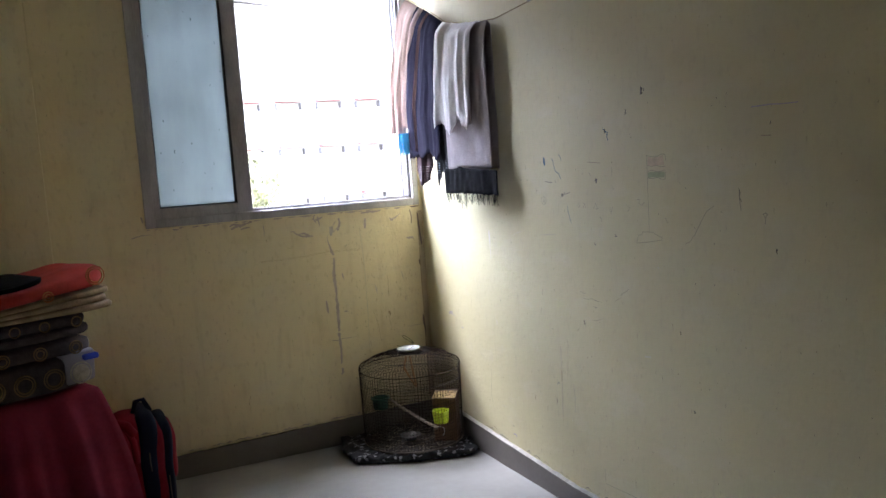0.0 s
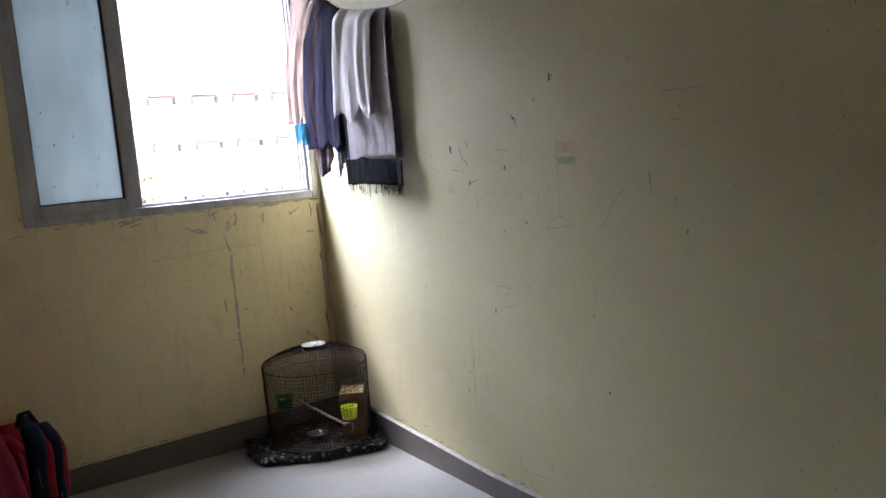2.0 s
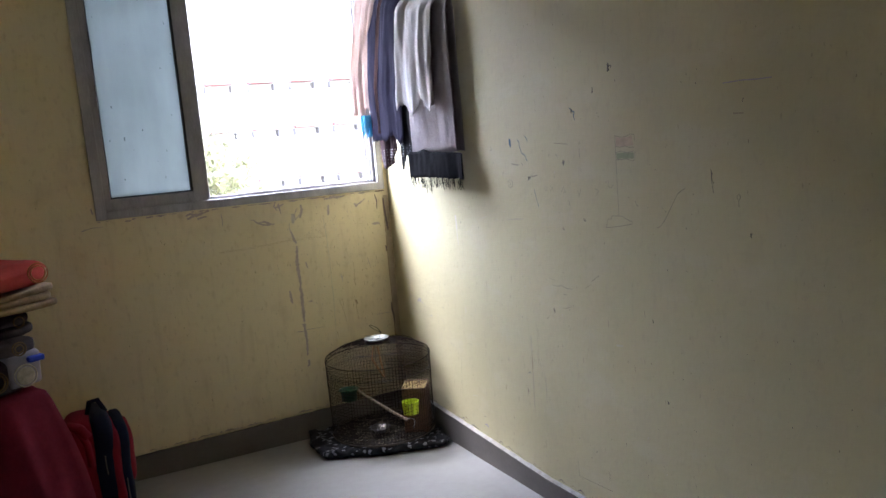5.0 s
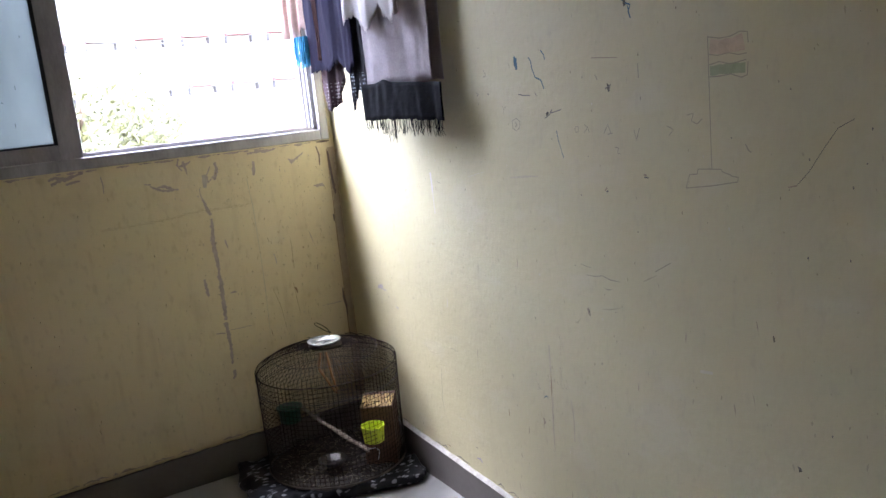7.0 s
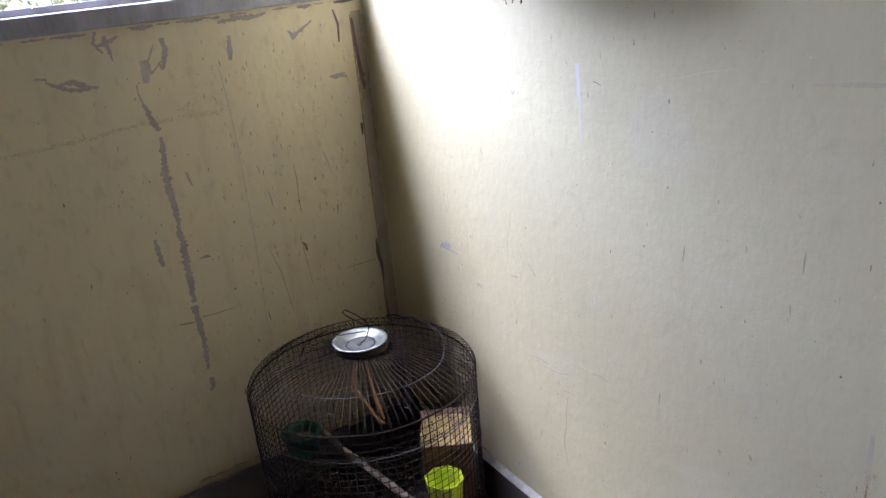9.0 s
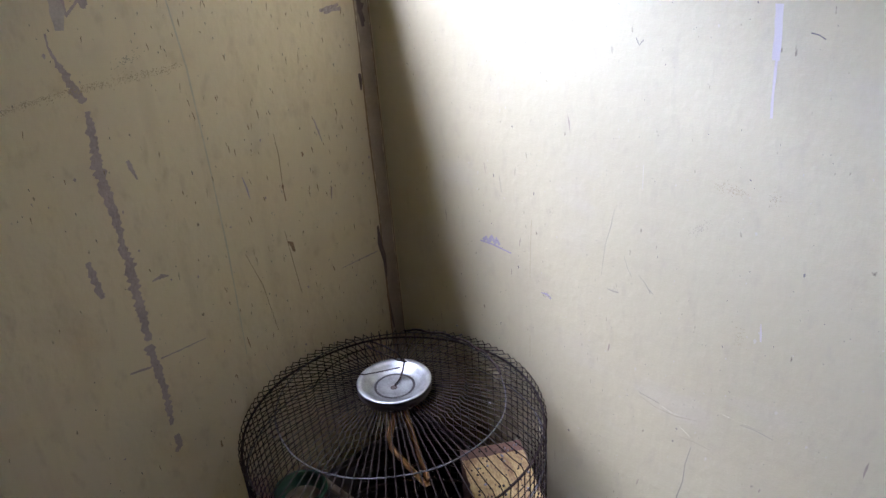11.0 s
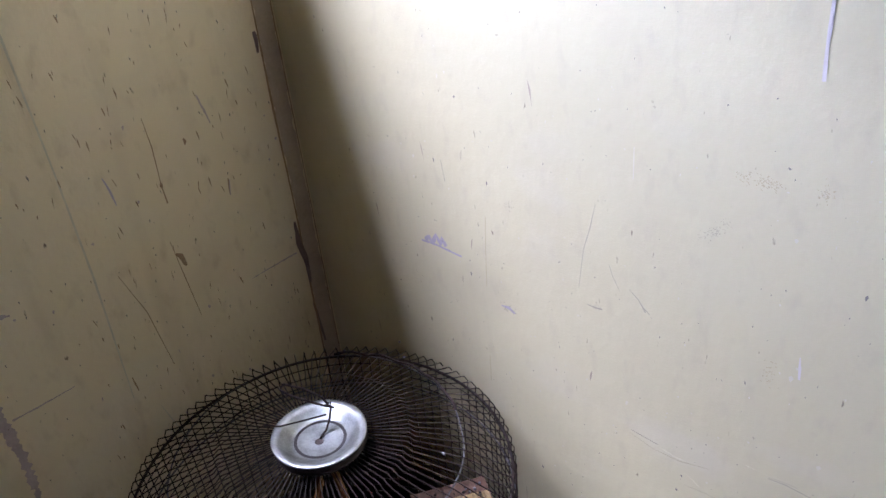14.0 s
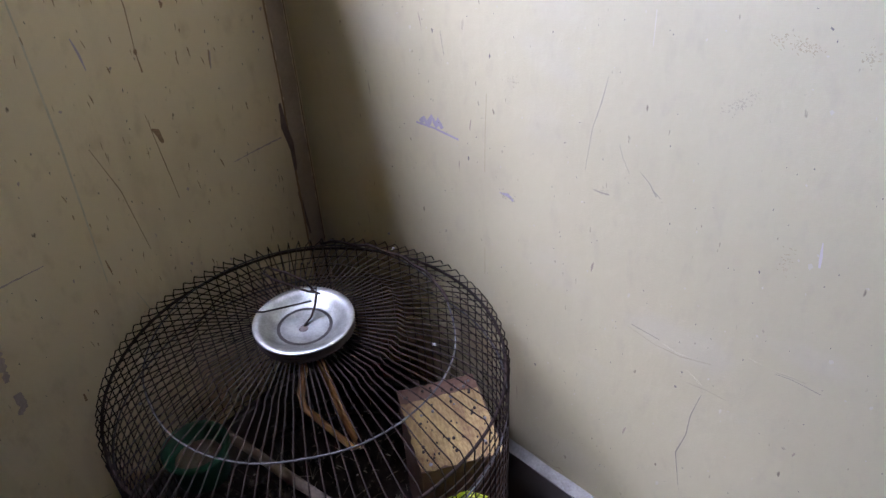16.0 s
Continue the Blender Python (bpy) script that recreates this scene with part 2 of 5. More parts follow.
# ---- mesh helpers ----
def part(name, bm, mat, parent=None, label="", smooth=False):
    """Links a bmesh as one mesh object, under a thing or part if given."""
    me = bpy.data.meshes.new(name)
    bm.normal_update()
    bm.to_mesh(me)
    bm.free()
    me.materials.append(mat)
    if smooth:
        me.polygons.foreach_set("use_smooth", [True] * len(me.polygons))
    ob = new(name, me)
    if parent:
        ob.parent = parent
    if label:
        ob["label"] = label
    return ob


def thing(name, label, category, group="", kind=""):
    return tagged(new(name), label, category, group, kind)


def box(bm, x0, x1, y0, y1, z0, z1, bevel=0.0):
    r = bmesh.ops.create_cube(bm, size=1)
    for v in r["verts"]:
        v.co = Vector(((x0 + x1) / 2 + v.co.x * (x1 - x0), (y0 + y1) / 2 + v.co.y * (y1 - y0), (z0 + z1) / 2 + v.co.z * (z1 - z0)))
    if bevel:
        edges = {e for v in r["verts"] for e in v.link_edges}
        bmesh.ops.bevel(bm, geom=list(edges), offset=bevel, segments=2, affect="EDGES", profile=0.5)
    return bm


def boxes(*rows, bevel=0.0):
    bm = bmesh.new()
    for row in rows:
        box(bm, *row, bevel)
    return bm


def tube(bm, pts, radius, sides=6, closed=False):
    """A tube of a given radius (or one radius a point) along the points."""
    pts = [Vector(p) for p in pts]
    n = len(pts)
    rads = radius if isinstance(radius, (list, tuple)) else [radius] * n
    rings = []
    up = Vector((0.13, 0.27, 0.95))
    for i, p in enumerate(pts):
        a = pts[(i - 1) % n] if closed or i else p
        c = pts[(i + 1) % n] if closed or i < n - 1 else p
        d = (c - a).normalized()
        u = d.cross(up)
        if u.length < 1e-3:
            u = d.cross(Vector((1, 0, 0)))
        u.normalize()
        w = d.cross(u)
        rings.append([bm.verts.new(p + rads[i] * (math.cos(q) * u + math.sin(q) * w)) for q in (2 * math.pi * k / sides for k in range(sides))])
    for i in range(n if closed else n - 1):
        a, c = rings[i], rings[(i + 1) % n]
        for k in range(sides):
            bm.faces.new((a[k], a[(k + 1) % sides], c[(k + 1) % sides], c[k]))
    if not closed:
        bm.faces.new(rings[0][::-1])
        bm.faces.new(rings[-1])
    return bm


def lathe(profile, steps=48, bm=None, centre=(0, 0, 0)):
    """Turns (radius, height) pairs about an upright axis."""
    bm = bm or bmesh.new()
    rings = [[bm.verts.new((centre[0] + r * math.cos(a), centre[1] + r * math.sin(a), centre[2] + z)) for a in (2 * math.pi * k / steps for k in range(steps))] for r, z in profile]
    for a, c in zip(rings, rings[1:]):
        for k in range(steps):
            bm.faces.new((a[k], a[(k + 1) % steps], c[(k + 1) % steps], c[k]))
    return bm


def sheet(nu, nv, place):
    """A grid of (nu + 1) x (nv + 1) points given by place(u, v), u and v from 0 to 1."""
    bm = bmesh.new()
    rows = [[bm.verts.new(place(i / nu, j / nv)) for i in range(nu + 1)] for j in range(nv + 1)]
    for a, c in zip(rows, rows[1:]):
        for i in range(nu):
            bm.faces.new((a[i], a[i + 1], c[i + 1], c[i]))
    return bm


def thicken(ob, depth, offset=0.0):
    mod = ob.modifiers.new("thickness", "SOLIDIFY")
    mod.thickness, mod.offset = depth, offset
    return ob


def pillow(x0, x1, y0, y1, z0, z1, power=0.35, wrinkle=0.004, freq=9.0, nu=56, nv=16):
    """A soft box: a superellipsoid with wrinkles."""
    c, h = Vector(((x0 + x1) / 2, (y0 + y1) / 2, (z0 + z1) / 2)), Vector(((x1 - x0) / 2, (y1 - y0) / 2, (z1 - z0) / 2))

    def pw(v):
        return math.copysign(abs(v) ** power, v)

    def place(u, v):
        a, e = 2 * math.pi * u, math.pi * (v - 0.5)
        p = c + Vector((h.x * pw(math.cos(e)) * pw(math.cos(a)), h.y * pw(math.cos(e)) * pw(math.sin(a)), h.z * pw(math.sin(e))))
        return p + wrinkle * noise.noise_vector(p * freq)

    bm = sheet(nu, nv, place)
    bmesh.ops.remove_doubles(bm, verts=bm.verts, dist=1e-5)
    return bm


# ---- the room: inner corner of the north and east walls at the origin ----
WEST, SOUTH, TOP = -2.3, -3.75, 2.75
WX0, WX1, WZ0, WZ1 = -1.085, -0.016, 0.93, 1.97

wall_north = tagged(part("wall_north", boxes(
    (WEST, 0.0, 0, 0.2, -0.15, WZ0), (WEST, 0.0, 0, 0.2, WZ1, TOP),
    (WEST, WX0, 0, 0.2, WZ0, WZ1), (WX1, 0.0, 0, 0.2, WZ0, WZ1)), paint_north),
    "stained pale yellow plaster wall with a window and peeling paint", "wall", kind="structure")
wall_east = tagged(part("wall_east", boxes((0, 0.2, SOUTH, 0.2, -0.15, TOP)), paint_east),
    "rubbed pale yellow plaster wall with pen scribbles", "wall", kind="structure")
wall_west = tagged(part("wall_west", boxes((WEST - 0.2, WEST, SOUTH, 0.2, -0.15, TOP)), bounce_paint),
    "plain unseen wall, kept pale to bounce light", "wall", kind="structure")
wall_south = tagged(part("wall_south", boxes((WEST - 0.2, 0.2, SOUTH - 0.2, SOUTH, -0.15, TOP)), bounce_paint),
    "plain unseen wall, kept pale to bounce light", "wall", kind="structure")
pillar = tagged(part("wall_pillar", boxes((-1.9, -1.395, -0.1, -0.002, 0.0, TOP), bevel=0.0012), paint_north),
    "shallow yellow plaster pier standing proud of the wall", "wall", kind="structure")
ceiling = tagged(part("ceiling", boxes((WEST - 0.2, 0.2, SOUTH - 0.2, 0.2, TOP, TOP + 0.15)), ceiling_paint),
    "plain whitewashed ceiling", "ceiling", kind="structure")
floor = tagged(part("floor", boxes((WEST, 0.0, SOUTH, 0.0, -0.15, 0.0)), floor_tile),
    "pale grey polished tile floor", "floor", kind="structure")

# skirting: tiles of uneven height under a rough cement edge
def skirting_north(u, v):
    x = -1.395 + u * 1.383
    return Vector((x, -0.012 - 0.0025 * noise.noise((x * 9, 1, 0)), v * (0.088 + 0.022 * (x + 1.0) + 0.003 * noise.noise((x * 30, 0, 0)))))


def skirting_east(u, v):
    y = SOUTH + u * (-SOUTH - 0.002)
    h = max(0.066, 0.118 + 0.05 * y)
    return Vector((-0.012 - 0.002 * noise.noise((y * 9, 3, 0)), y, v * (h + 0.002 * noise.noise((y * 30, 5, 0)))))


sk_n = tagged(part("baseboard", sheet(90, 1, skirting_north), skirting_tile), "grey tile skirting below a yellow wall", "baseboard", kind="structure")
thicken(sk_n, 0.0115, 1.0)
sk_e = tagged(part("baseboard", sheet(180, 1, skirting_east), skirting_tile), "grey tile skirting with a chipped whitish cement edge", "baseboard", kind="structure")
thicken(sk_e, 0.0115, 1.0)


def ledge(u, v):
    y = SOUTH + u * (-SOUTH - 0.19)
    h = max(0.066, 0.118 + 0.05 * y)
    w = 0.5 + 0.5 * noise.noise((y * 26, 9, 0))
    return Vector((-0.0125 + 0.0122 * v, y, h + 0.0008 + v * (0.002 + 0.007 * w) + 0.0015 * noise.noise((y * 70, v * 3, 2))))


part("cement_edge", sheet(260, 2, ledge), white_cement, sk_e, "chipped whitish cement edge")

# ---- the window: aluminium sliding frame, the sash pushed to one side ----
window = thing("window_1", "aluminium sliding window with one frosted sash, open", "window", kind="structure")
part("window_frame", boxes(
    (WX0, WX0 + 0.035, -0.008, 0.10, WZ0, WZ1), (WX1 - 0.026, WX1, -0.008, 0.10, WZ0, WZ1),
    (WX0 + 0.035, WX1 - 0.026, -0.008, 0.10, WZ0, WZ0 + 0.03), (WX0 + 0.035, WX1 - 0.026, -0.008, 0.10, WZ1 - 0.04, WZ1), bevel=0.002), aluminium, window)
for yy in (0.012, 0.042, 0.072):
    part("track_rib", boxes((WX1 - 0.038, WX1 - 0.0255, yy, yy + 0.008, WZ0 + 0.03, WZ1 - 0.04)), aluminium, window)
    part("sill_rail", boxes((WX0 + 0.035, WX1 - 0.026, yy, yy + 0.004, WZ0 + 0.0295, WZ0 + 0.04)), aluminium, window)


def sash(x0, x1, y0, y1):
    s = new("sash")
    s.parent = window
    z0, z1 = WZ0 + 0.026, WZ1 - 0.035
    for a, b in ((x0, x0 + 0.034), (x1 - 0.055, x1)):
        part("stile", boxes((a, b, y0, y1, z0, z1), bevel=0.002), aluminium, s)
    for a, b in ((z0, z0 + 0.042), (z1 - 0.05, z1)):
        part("rail", boxes((x0 + 0.034, x1 - 0.055, y0 + 0.001, y1 - 0.001, a, b), bevel=0.002), aluminium, s)
    ym = (y0 + y1) / 2
    part("gasket", boxes((x0 + 0.033, x0 + 0.037, ym - 0.006, ym + 0.006, z0 + 0.042, z1 - 0.05), (x1 - 0.064, x1 - 0.054, ym - 0.006, ym + 0.006, z0 + 0.042, z1 - 0.05),
        (x0 + 0.034, x1 - 0.055, ym - 0.006, ym + 0.006, z0 + 0.041, z0 + 0.047)), rubber, s)
    part("pane", boxes((x0 + 0.032, x1 - 0.053, ym - 0.002, ym + 0.002, z0 + 0.04, z1 - 0.045)), frost, s, "frosted pale blue glass with flecks of paint")
    return s


front_sash = sash(WX0 + 0.023, -0.694, 0.006, 0.028)
random.seed(5)
for k in range(26):
    x, z, h = random.uniform(-1.01, -0.765), random.uniform(1.0, 1.9), random.uniform(0.002, 0.012)
    part("paint_fleck", boxes((x, x + random.uniform(0.001, 0.004), 0.0135, 0.0146, z, z + h)), fleck_dark, front_sash)

# ---- things in the corner ----
CX, CY, CR, CB, CT = -0.195, -0.211, 0.196, 0.034, 0.325
PI2 = 2 * math.pi


BLANKET = [(-0.44, -0.022), (-0.474, -0.15), (-0.474, -0.285), (-0.27, -0.4), (-0.05, -0.458), (-0.016, -0.41), (-0.016, -0.022)]


def blanket_edge(a):
    """How far the outline of the folded blanket lies from its middle, by angle."""
    d, o, best = Vector((math.cos(a), math.sin(a))), Vector((-0.232, -0.222)), 0.3
    for p, q in zip(BLANKET, BLANKET[1:] + BLANKET[:1]):
        e, w = Vector(q) - Vector(p), Vector(p) - o
        den = d.x * e.y - d.y * e.x
        if abs(den) > 1e-9:
            t, k = (w.x * e.y - w.y * e.x) / den, (w.x * d.y - w.y * d.x) / den
            if t > 0 and 0 <= k <= 1:
                best = t
    return best - 0.012 + 0.008 * noise.noise((4 * d.x, 4 * d.y, 3))


def blanket(u, v):
    a = PI2 * u
    q = min(v / 0.72, 1.0)
    turn = math.pi * max(0.0, v - 0.72) / 0.28
    r = blanket_edge(a) * q - 0.012 * (1 - math.cos(turn)) * 0.5 + 0.012 * math.sin(turn)
    z = 0.03 * (0.5 + 0.5 * math.cos(turn)) + 0.0015
    x, y = -0.232 + r * math.cos(a), -0.222 + r * math.sin(a)
    lump = 0.016 * noise.noise((x * 22, y * 22, 0)) + 0.009 * noise.noise((x * 55, y * 55, 4))
    return Vector((min(x, -0.017), min(y, -0.02), max(0.001, z + lump * (1 if z > 0.01 else 0) * (0.35 + 0.65 * q ** 4))))


blanket_mat = tagged(part("blanket", sheet(140, 36, blanket), mat_print, smooth=True),
    "folded black blanket with pale print under the cage", "blanket")

cage = thing("bird_cage", "round dark wire bird cage on a folded blanket", "bird cage")
# one wire: up the side, over the shoulder, a kink, then in to the hub
wire_profile = [(CR - 0.004, CB), (CR - 0.002, 0.18), (CR, CT - 0.012), (CR + 0.001, CT), (CR - 0.004, CT + 0.010), (CR - 0.016, CT + 0.015),
                (0.15, CT + 0.032), (0.100, CT + 0.045), (0.094, CT + 0.051), (0.086, CT + 0.051), (0.03, CT + 0.055)]
WIRES = 96
wire_bm = tube(bmesh.new(), [(r, 0, z) for r, z in wire_profile], 0.00068, 5)
first_wire = part("wire", wire_bm, wire_metal, cage, smooth=True)
first_wire.location = (CX, CY, 0)
for k in range(1, WIRES):
    w = new("wire", first_wire.data)
    w.parent, w.location = cage, (CX, CY, 0)
    w.rotation_euler = (0, 0, PI2 * k / WIRES + 0.006 * math.sin(k * 7.3))


def ring(name, r, z, thick, mat, wob=0.0015, steps=72):
    pts = [(CX + (r + wob * noise.noise((math.cos(a) * 2, math.sin(a) * 2, z * 40))) * math.cos(a), CY + (r + wob * noise.noise((math.cos(a) * 2, math.sin(a) * 2, z * 40))) * math.sin(a),
            z + wob * noise.noise((math.cos(a) * 2, math.sin(a) * 2, z * 40 + 9))) for a in (PI2 * k / steps for k in range(steps))]
    return part(name, tube(bmesh.new(), pts, thick, 5, True), mat, cage, smooth=True)


rows = 22
for k in range(rows):
    z = CB + 0.012 + (CT - 0.02 - CB - 0.012) * k / (rows - 1)
    ring("hoop", CR - 0.0035 + 0.0035 * (z - CB) / (CT - CB), z, 0.00068, wire_metal)
ring("rim_hoop", CR - 0.003, CT - 0.006, 0.0017, wire_metal, 0.002)
ring("side_hoop", CR - 0.0005, CT - 0.05, 0.0011, bright_wire, 0.0015)
ring("dome_hoop", 0.146, CT + 0.0325, 0.0009, bright_wire, 0.003)
ring("base_hoop", CR - 0.003, CB + 0.006, 0.0028, base_rust, 0.001)
part("hub", lathe([(0.0, 0.0), (0.044, 0.0), (0.0465, 0.004), (0.044, 0.009), (0.0, 0.009)], 40, centre=(CX, CY - 0.012, CT + 0.0505)), dark_wood, cage, "dark wooden hub", True)
part("tray", lathe([(0.0, 0.0), (CR - 0.008, 0.0), (CR - 0.006, 0.004), (CR - 0.012, 0.008), (0.0, 0.008)], 56, centre=(CX, CY, CB - 0.004)), litter, cage, "tray littered with seed husks")
floor_bar = part("floor_wire", tube(bmesh.new(), [(0.11, 0, CB + 0.012), (CR - 0.012, 0, CB + 0.014)], 0.0009, 4), wire_metal, cage)
floor_bar.location = (CX, CY, 0)
for k in range(1, 80):
    w = new("floor_wire", floor_bar.data)
    w.parent, w.location, w.rotation_euler = cage, (CX, CY, 0), (0, 0, PI2 * k / 80)
# twisted wire hook
KX, KY, KZ = CX + 0.017, CY - 0.014, CT + 0.083
part("hook", tube(bmesh.new(), [(CX - 0.004, CY - 0.018, CT + 0.0625), (CX + 0.006, CY - 0.016, CT + 0.065), (CX + 0.013, CY - 0.015, CT + 0.074), (KX, KY, KZ), (KX + 0.004, KY + 0.004, KZ + 0.004), (KX - 0.002, KY + 0.003, KZ + 0.006),
    (KX + 0.002, KY - 0.003, KZ + 0.002), (KX - 0.004, KY + 0.006, KZ + 0.004), (KX - 0.014, KY + 0.014, KZ + 0.012), (KX - 0.026, KY + 0.026, KZ + 0.022), (KX - 0.03, KY + 0.032, KZ + 0.028), (KX - 0.024, KY + 0.034, KZ + 0.03), (KX - 0.012, KY + 0.022, KZ + 0.022), (KX - 0.002, KY + 0.01, KZ + 0.012), (KX, KY + 0.002, KZ + 0.004)], 0.0011, 6), wire_metal, cage, "thin twisted wire hook", True)
part("twisted_wire", tube(bmesh.new(), [(CX + 0.145 * math.cos(a) , CY + 0.145 * math.sin(a), CT + 0.0385 + 0.0015 * math.sin(a * 23)) for a in (-0.55 + 0.03 * k for k in range(44))], 0.0016, 5), wire_metal, cage)
for k in range(8):
    a, r = random.uniform(0, PI2), random.uniform(0.12, CR)
    part("dropping", lathe([(0.0, 0.0), (0.0018, 0.0), (0.0012, 0.001), (0.0, 0.0016)], 6, centre=(CX + r * math.cos(a), CY + r * math.sin(a), CT + 0.05 - 0.28 * max(0, r - 0.1))), grey_print, cage)

plate = tagged(part("steel_plate", lathe([(0.0, 0.0), (0.026, 0.0), (0.030, 0.001), (0.037, 0.007), (0.040, 0.0085), (0.0455, 0.0095), (0.0465, 0.0085), (0.0455, 0.0075), (0.040, 0.006), (0.030, -0.001), (0.0, -0.0015)], 64,
    centre=(CX - 0.004, CY - 0.018, CT + 0.0615)), steel, smooth=True), "small stainless steel plate on top of the cage", "plate")

part("stain_ring", lathe([(0.0225, 0.0), (0.0255, 0.0)], 48, centre=(CX - 0.004, CY - 0.018, CT + 0.0619)), dull_steel, plate, "dull ring worn into the steel")
part("rust_spot", lathe([(0.0, 0.0), (0.0045, 0.0)], 11, centre=(CX - 0.007, CY - 0.02, CT + 0.062)), base_rust, plate, "rusty spot")
part("loose_wire", tube(bmesh.new(), [(CX + 0.012, CY - 0.012, CT + 0.078), (CX - 0.006, CY + 0.004, CT + 0.074), (CX - 0.022, CY + 0.018, CT + 0.071), (CX - 0.034, CY + 0.028, CT + 0.075)], 0.0009, 5), wire_metal, cage, "", True)
hanger = tagged(part("swing", tube(bmesh.new(), [(-0.222, -0.252, CT + 0.044), (-0.231, -0.25, CT + 0.012), (-0.232, -0.252, CT - 0.002), (-0.203, -0.274, CT - 0.068), (-0.197, -0.274, CT - 0.072), (-0.195, -0.269, CT - 0.065),
    (-0.207, -0.272, CT - 0.012), (-0.209, -0.258, CT + 0.044)], 0.0036, 6), orange_plastic, smooth=True), "orange plastic swing hanging inside the cage", "swing")

# nest box hooked on the bars
box_m = pose(-0.088, -0.291, 0.0, 0, 0, -32)
nest = thing("nest_box", "brown wooden nest box with a gnawed bare top", "nest box")
nest.matrix_world = box_m
bw, bd, bz0, bz1 = 0.043, 0.057, CB + 0.006, 0.205
part("side_panel", boxes((-bw, -bw + 0.006, -bd, bd, bz0, bz1)), box_wood, nest)
part("side_panel", boxes((bw - 0.006, bw, -bd, bd, bz0, bz1)), box_wood, nest)
part("front_panel", boxes((-bw + 0.006, bw - 0.006, -bd, -bd + 0.006, bz0, bz1)), box_wood, nest)
part("back_panel", boxes((-bw + 0.006, bw - 0.006, bd - 0.006, bd, bz0, bz1)), box_wood, nest)
part("lid", sheet(14, 14, lambda u, v: Vector((-bw - 0.001 + (2 * bw + 0.002) * u + 0.0035 * noise.noise((v * 11, u * 2, 3)) * abs(2 * u - 1), -bd - 0.001 + (2 * bd - 0.018) * v + 0.005 * noise.noise((u * 9, v * 2, 6)) * abs(2 * v - 1), bz1 + 0.003 + 0.002 * noise.noise((u * 9, v * 9, 1))))), raw_wood, nest, "gnawed bare wooden lid")
thicken(nest.children[-1], 0.004)
part("batten", sheet(20, 4, lambda u, v: Vector((-bw - 0.001 + (2 * bw + 0.002) * u, bd - 0.02 + 0.004 * noise.noise((u * 8, 2, 2)) * (1 - v) + 0.021 * v, bz1 + 0.0035 + 0.0015 * noise.noise((u * 14, v * 4, 8))))), box_wood, nest, "dark brown strip along the back of the lid")
thicken(nest.children[-1], 0.004)
lid_rng = random.Random(4)
for mat_of, many in ((dark_wood, 46), (grey_print, 16)):
    bits = bmesh.new()
    for k in range(many):
        x, y, q = lid_rng.uniform(-bw + 0.004, bw - 0.004), lid_rng.uniform(-bd + 0.004, bd - 0.006), lid_rng.uniform(0.0006, 0.0018)
        lathe([(q * 0.2, 0.0016), (q, 0.0008), (q * 1.1, -0.001)], 6, bits, (x, y, bz1 + 0.0058))
    tagged(part("dropping", bits, mat_of, nest), kind="stuff")

lime_cup = thing("feeding_cup", "lime yellow plastic feeding cup on the bars", "cup", "feeding cups")
lime_cup.location = (-0.147, -0.371, 0.127)
lime_bowl = part("bowl", lathe([(0.0, 0.003), (0.025, 0.003), (0.03, 0.042), (0.0335, 0.043), (0.0335, 0.046), (0.032, 0.046), (0.0275, 0.0), (0.0, 0.0)], 8), lime_plastic, lime_cup)
for k in range(16):
    a = PI2 * (k + 0.5) / 16
    part("rib", tube(bmesh.new(), [(0.0262 * math.cos(a), 0.0262 * math.sin(a), 0.002), (0.0306 * math.cos(a), 0.0306 * math.sin(a), 0.043)], 0.0011, 4), lime_plastic, lime_bowl)
part("hook", tube(bmesh.new(), [(0.0, -0.031, 0.042), (0.004, -0.0345, 0.047), (0.006, -0.035, 0.038)], 0.002, 5), lime_plastic, lime_bowl)
green_cup = thing("feeding_cup", "dark green plastic feeding cup on the bars", "cup", "feeding cups")
green_cup.location = (-0.279, -0.084, 0.136)
green_bowl = part("bowl", lathe([(0.0, 0.004), (0.028, 0.004), (0.031, 0.038), (0.038, 0.04), (0.038, 0.044), (0.0315, 0.045), (0.03, 0.0), (0.0, 0.0)], 40), green_plastic, green_cup, smooth=True)
part("seed", lathe([(0.0, 0.026), (0.027, 0.024)], 24), husk, green_bowl, "layer of pale seed")
dish = tagged(part("steel_bowl", lathe([(0.0, 0.004), (0.022, 0.003), (0.034, 0.015), (0.04, 0.0165), (0.04, 0.018), (0.033, 0.0175), (0.02, 0.0), (0.0, 0.0)], 48, centre=(-0.238, -0.278, CB + 0.02)), dull_steel, smooth=True),
    "small steel water bowl on the cage floor", "bowl")
perch = tagged(part("perch", tube(bmesh.new(), [(-0.25 + 0.07 * t + 0.002 * math.sin(9 * t), -0.045 - 0.352 * t, 0.169 - 0.052 * t + 0.002 * math.sin(14 * t)) for t in (k / 10 for k in range(11))], [0.006 + 0.0007 * math.sin(k * 2.1) for k in range(11)], 9), perch_wood, smooth=True),
    "weathered wooden perch across the cage", "perch")
part("wire_clip", tube(bmesh.new(), [(-0.176, -0.394, 0.121), (-0.158, -0.398, 0.119), (-0.147, -0.396, 0.108), (-0.146, -0.39, 0.092), (-0.15, -0.384, 0.076)], 0.0012, 6), pale_cloth, perch, "bent white wire at the end", True)
husk_bm = bmesh.new()
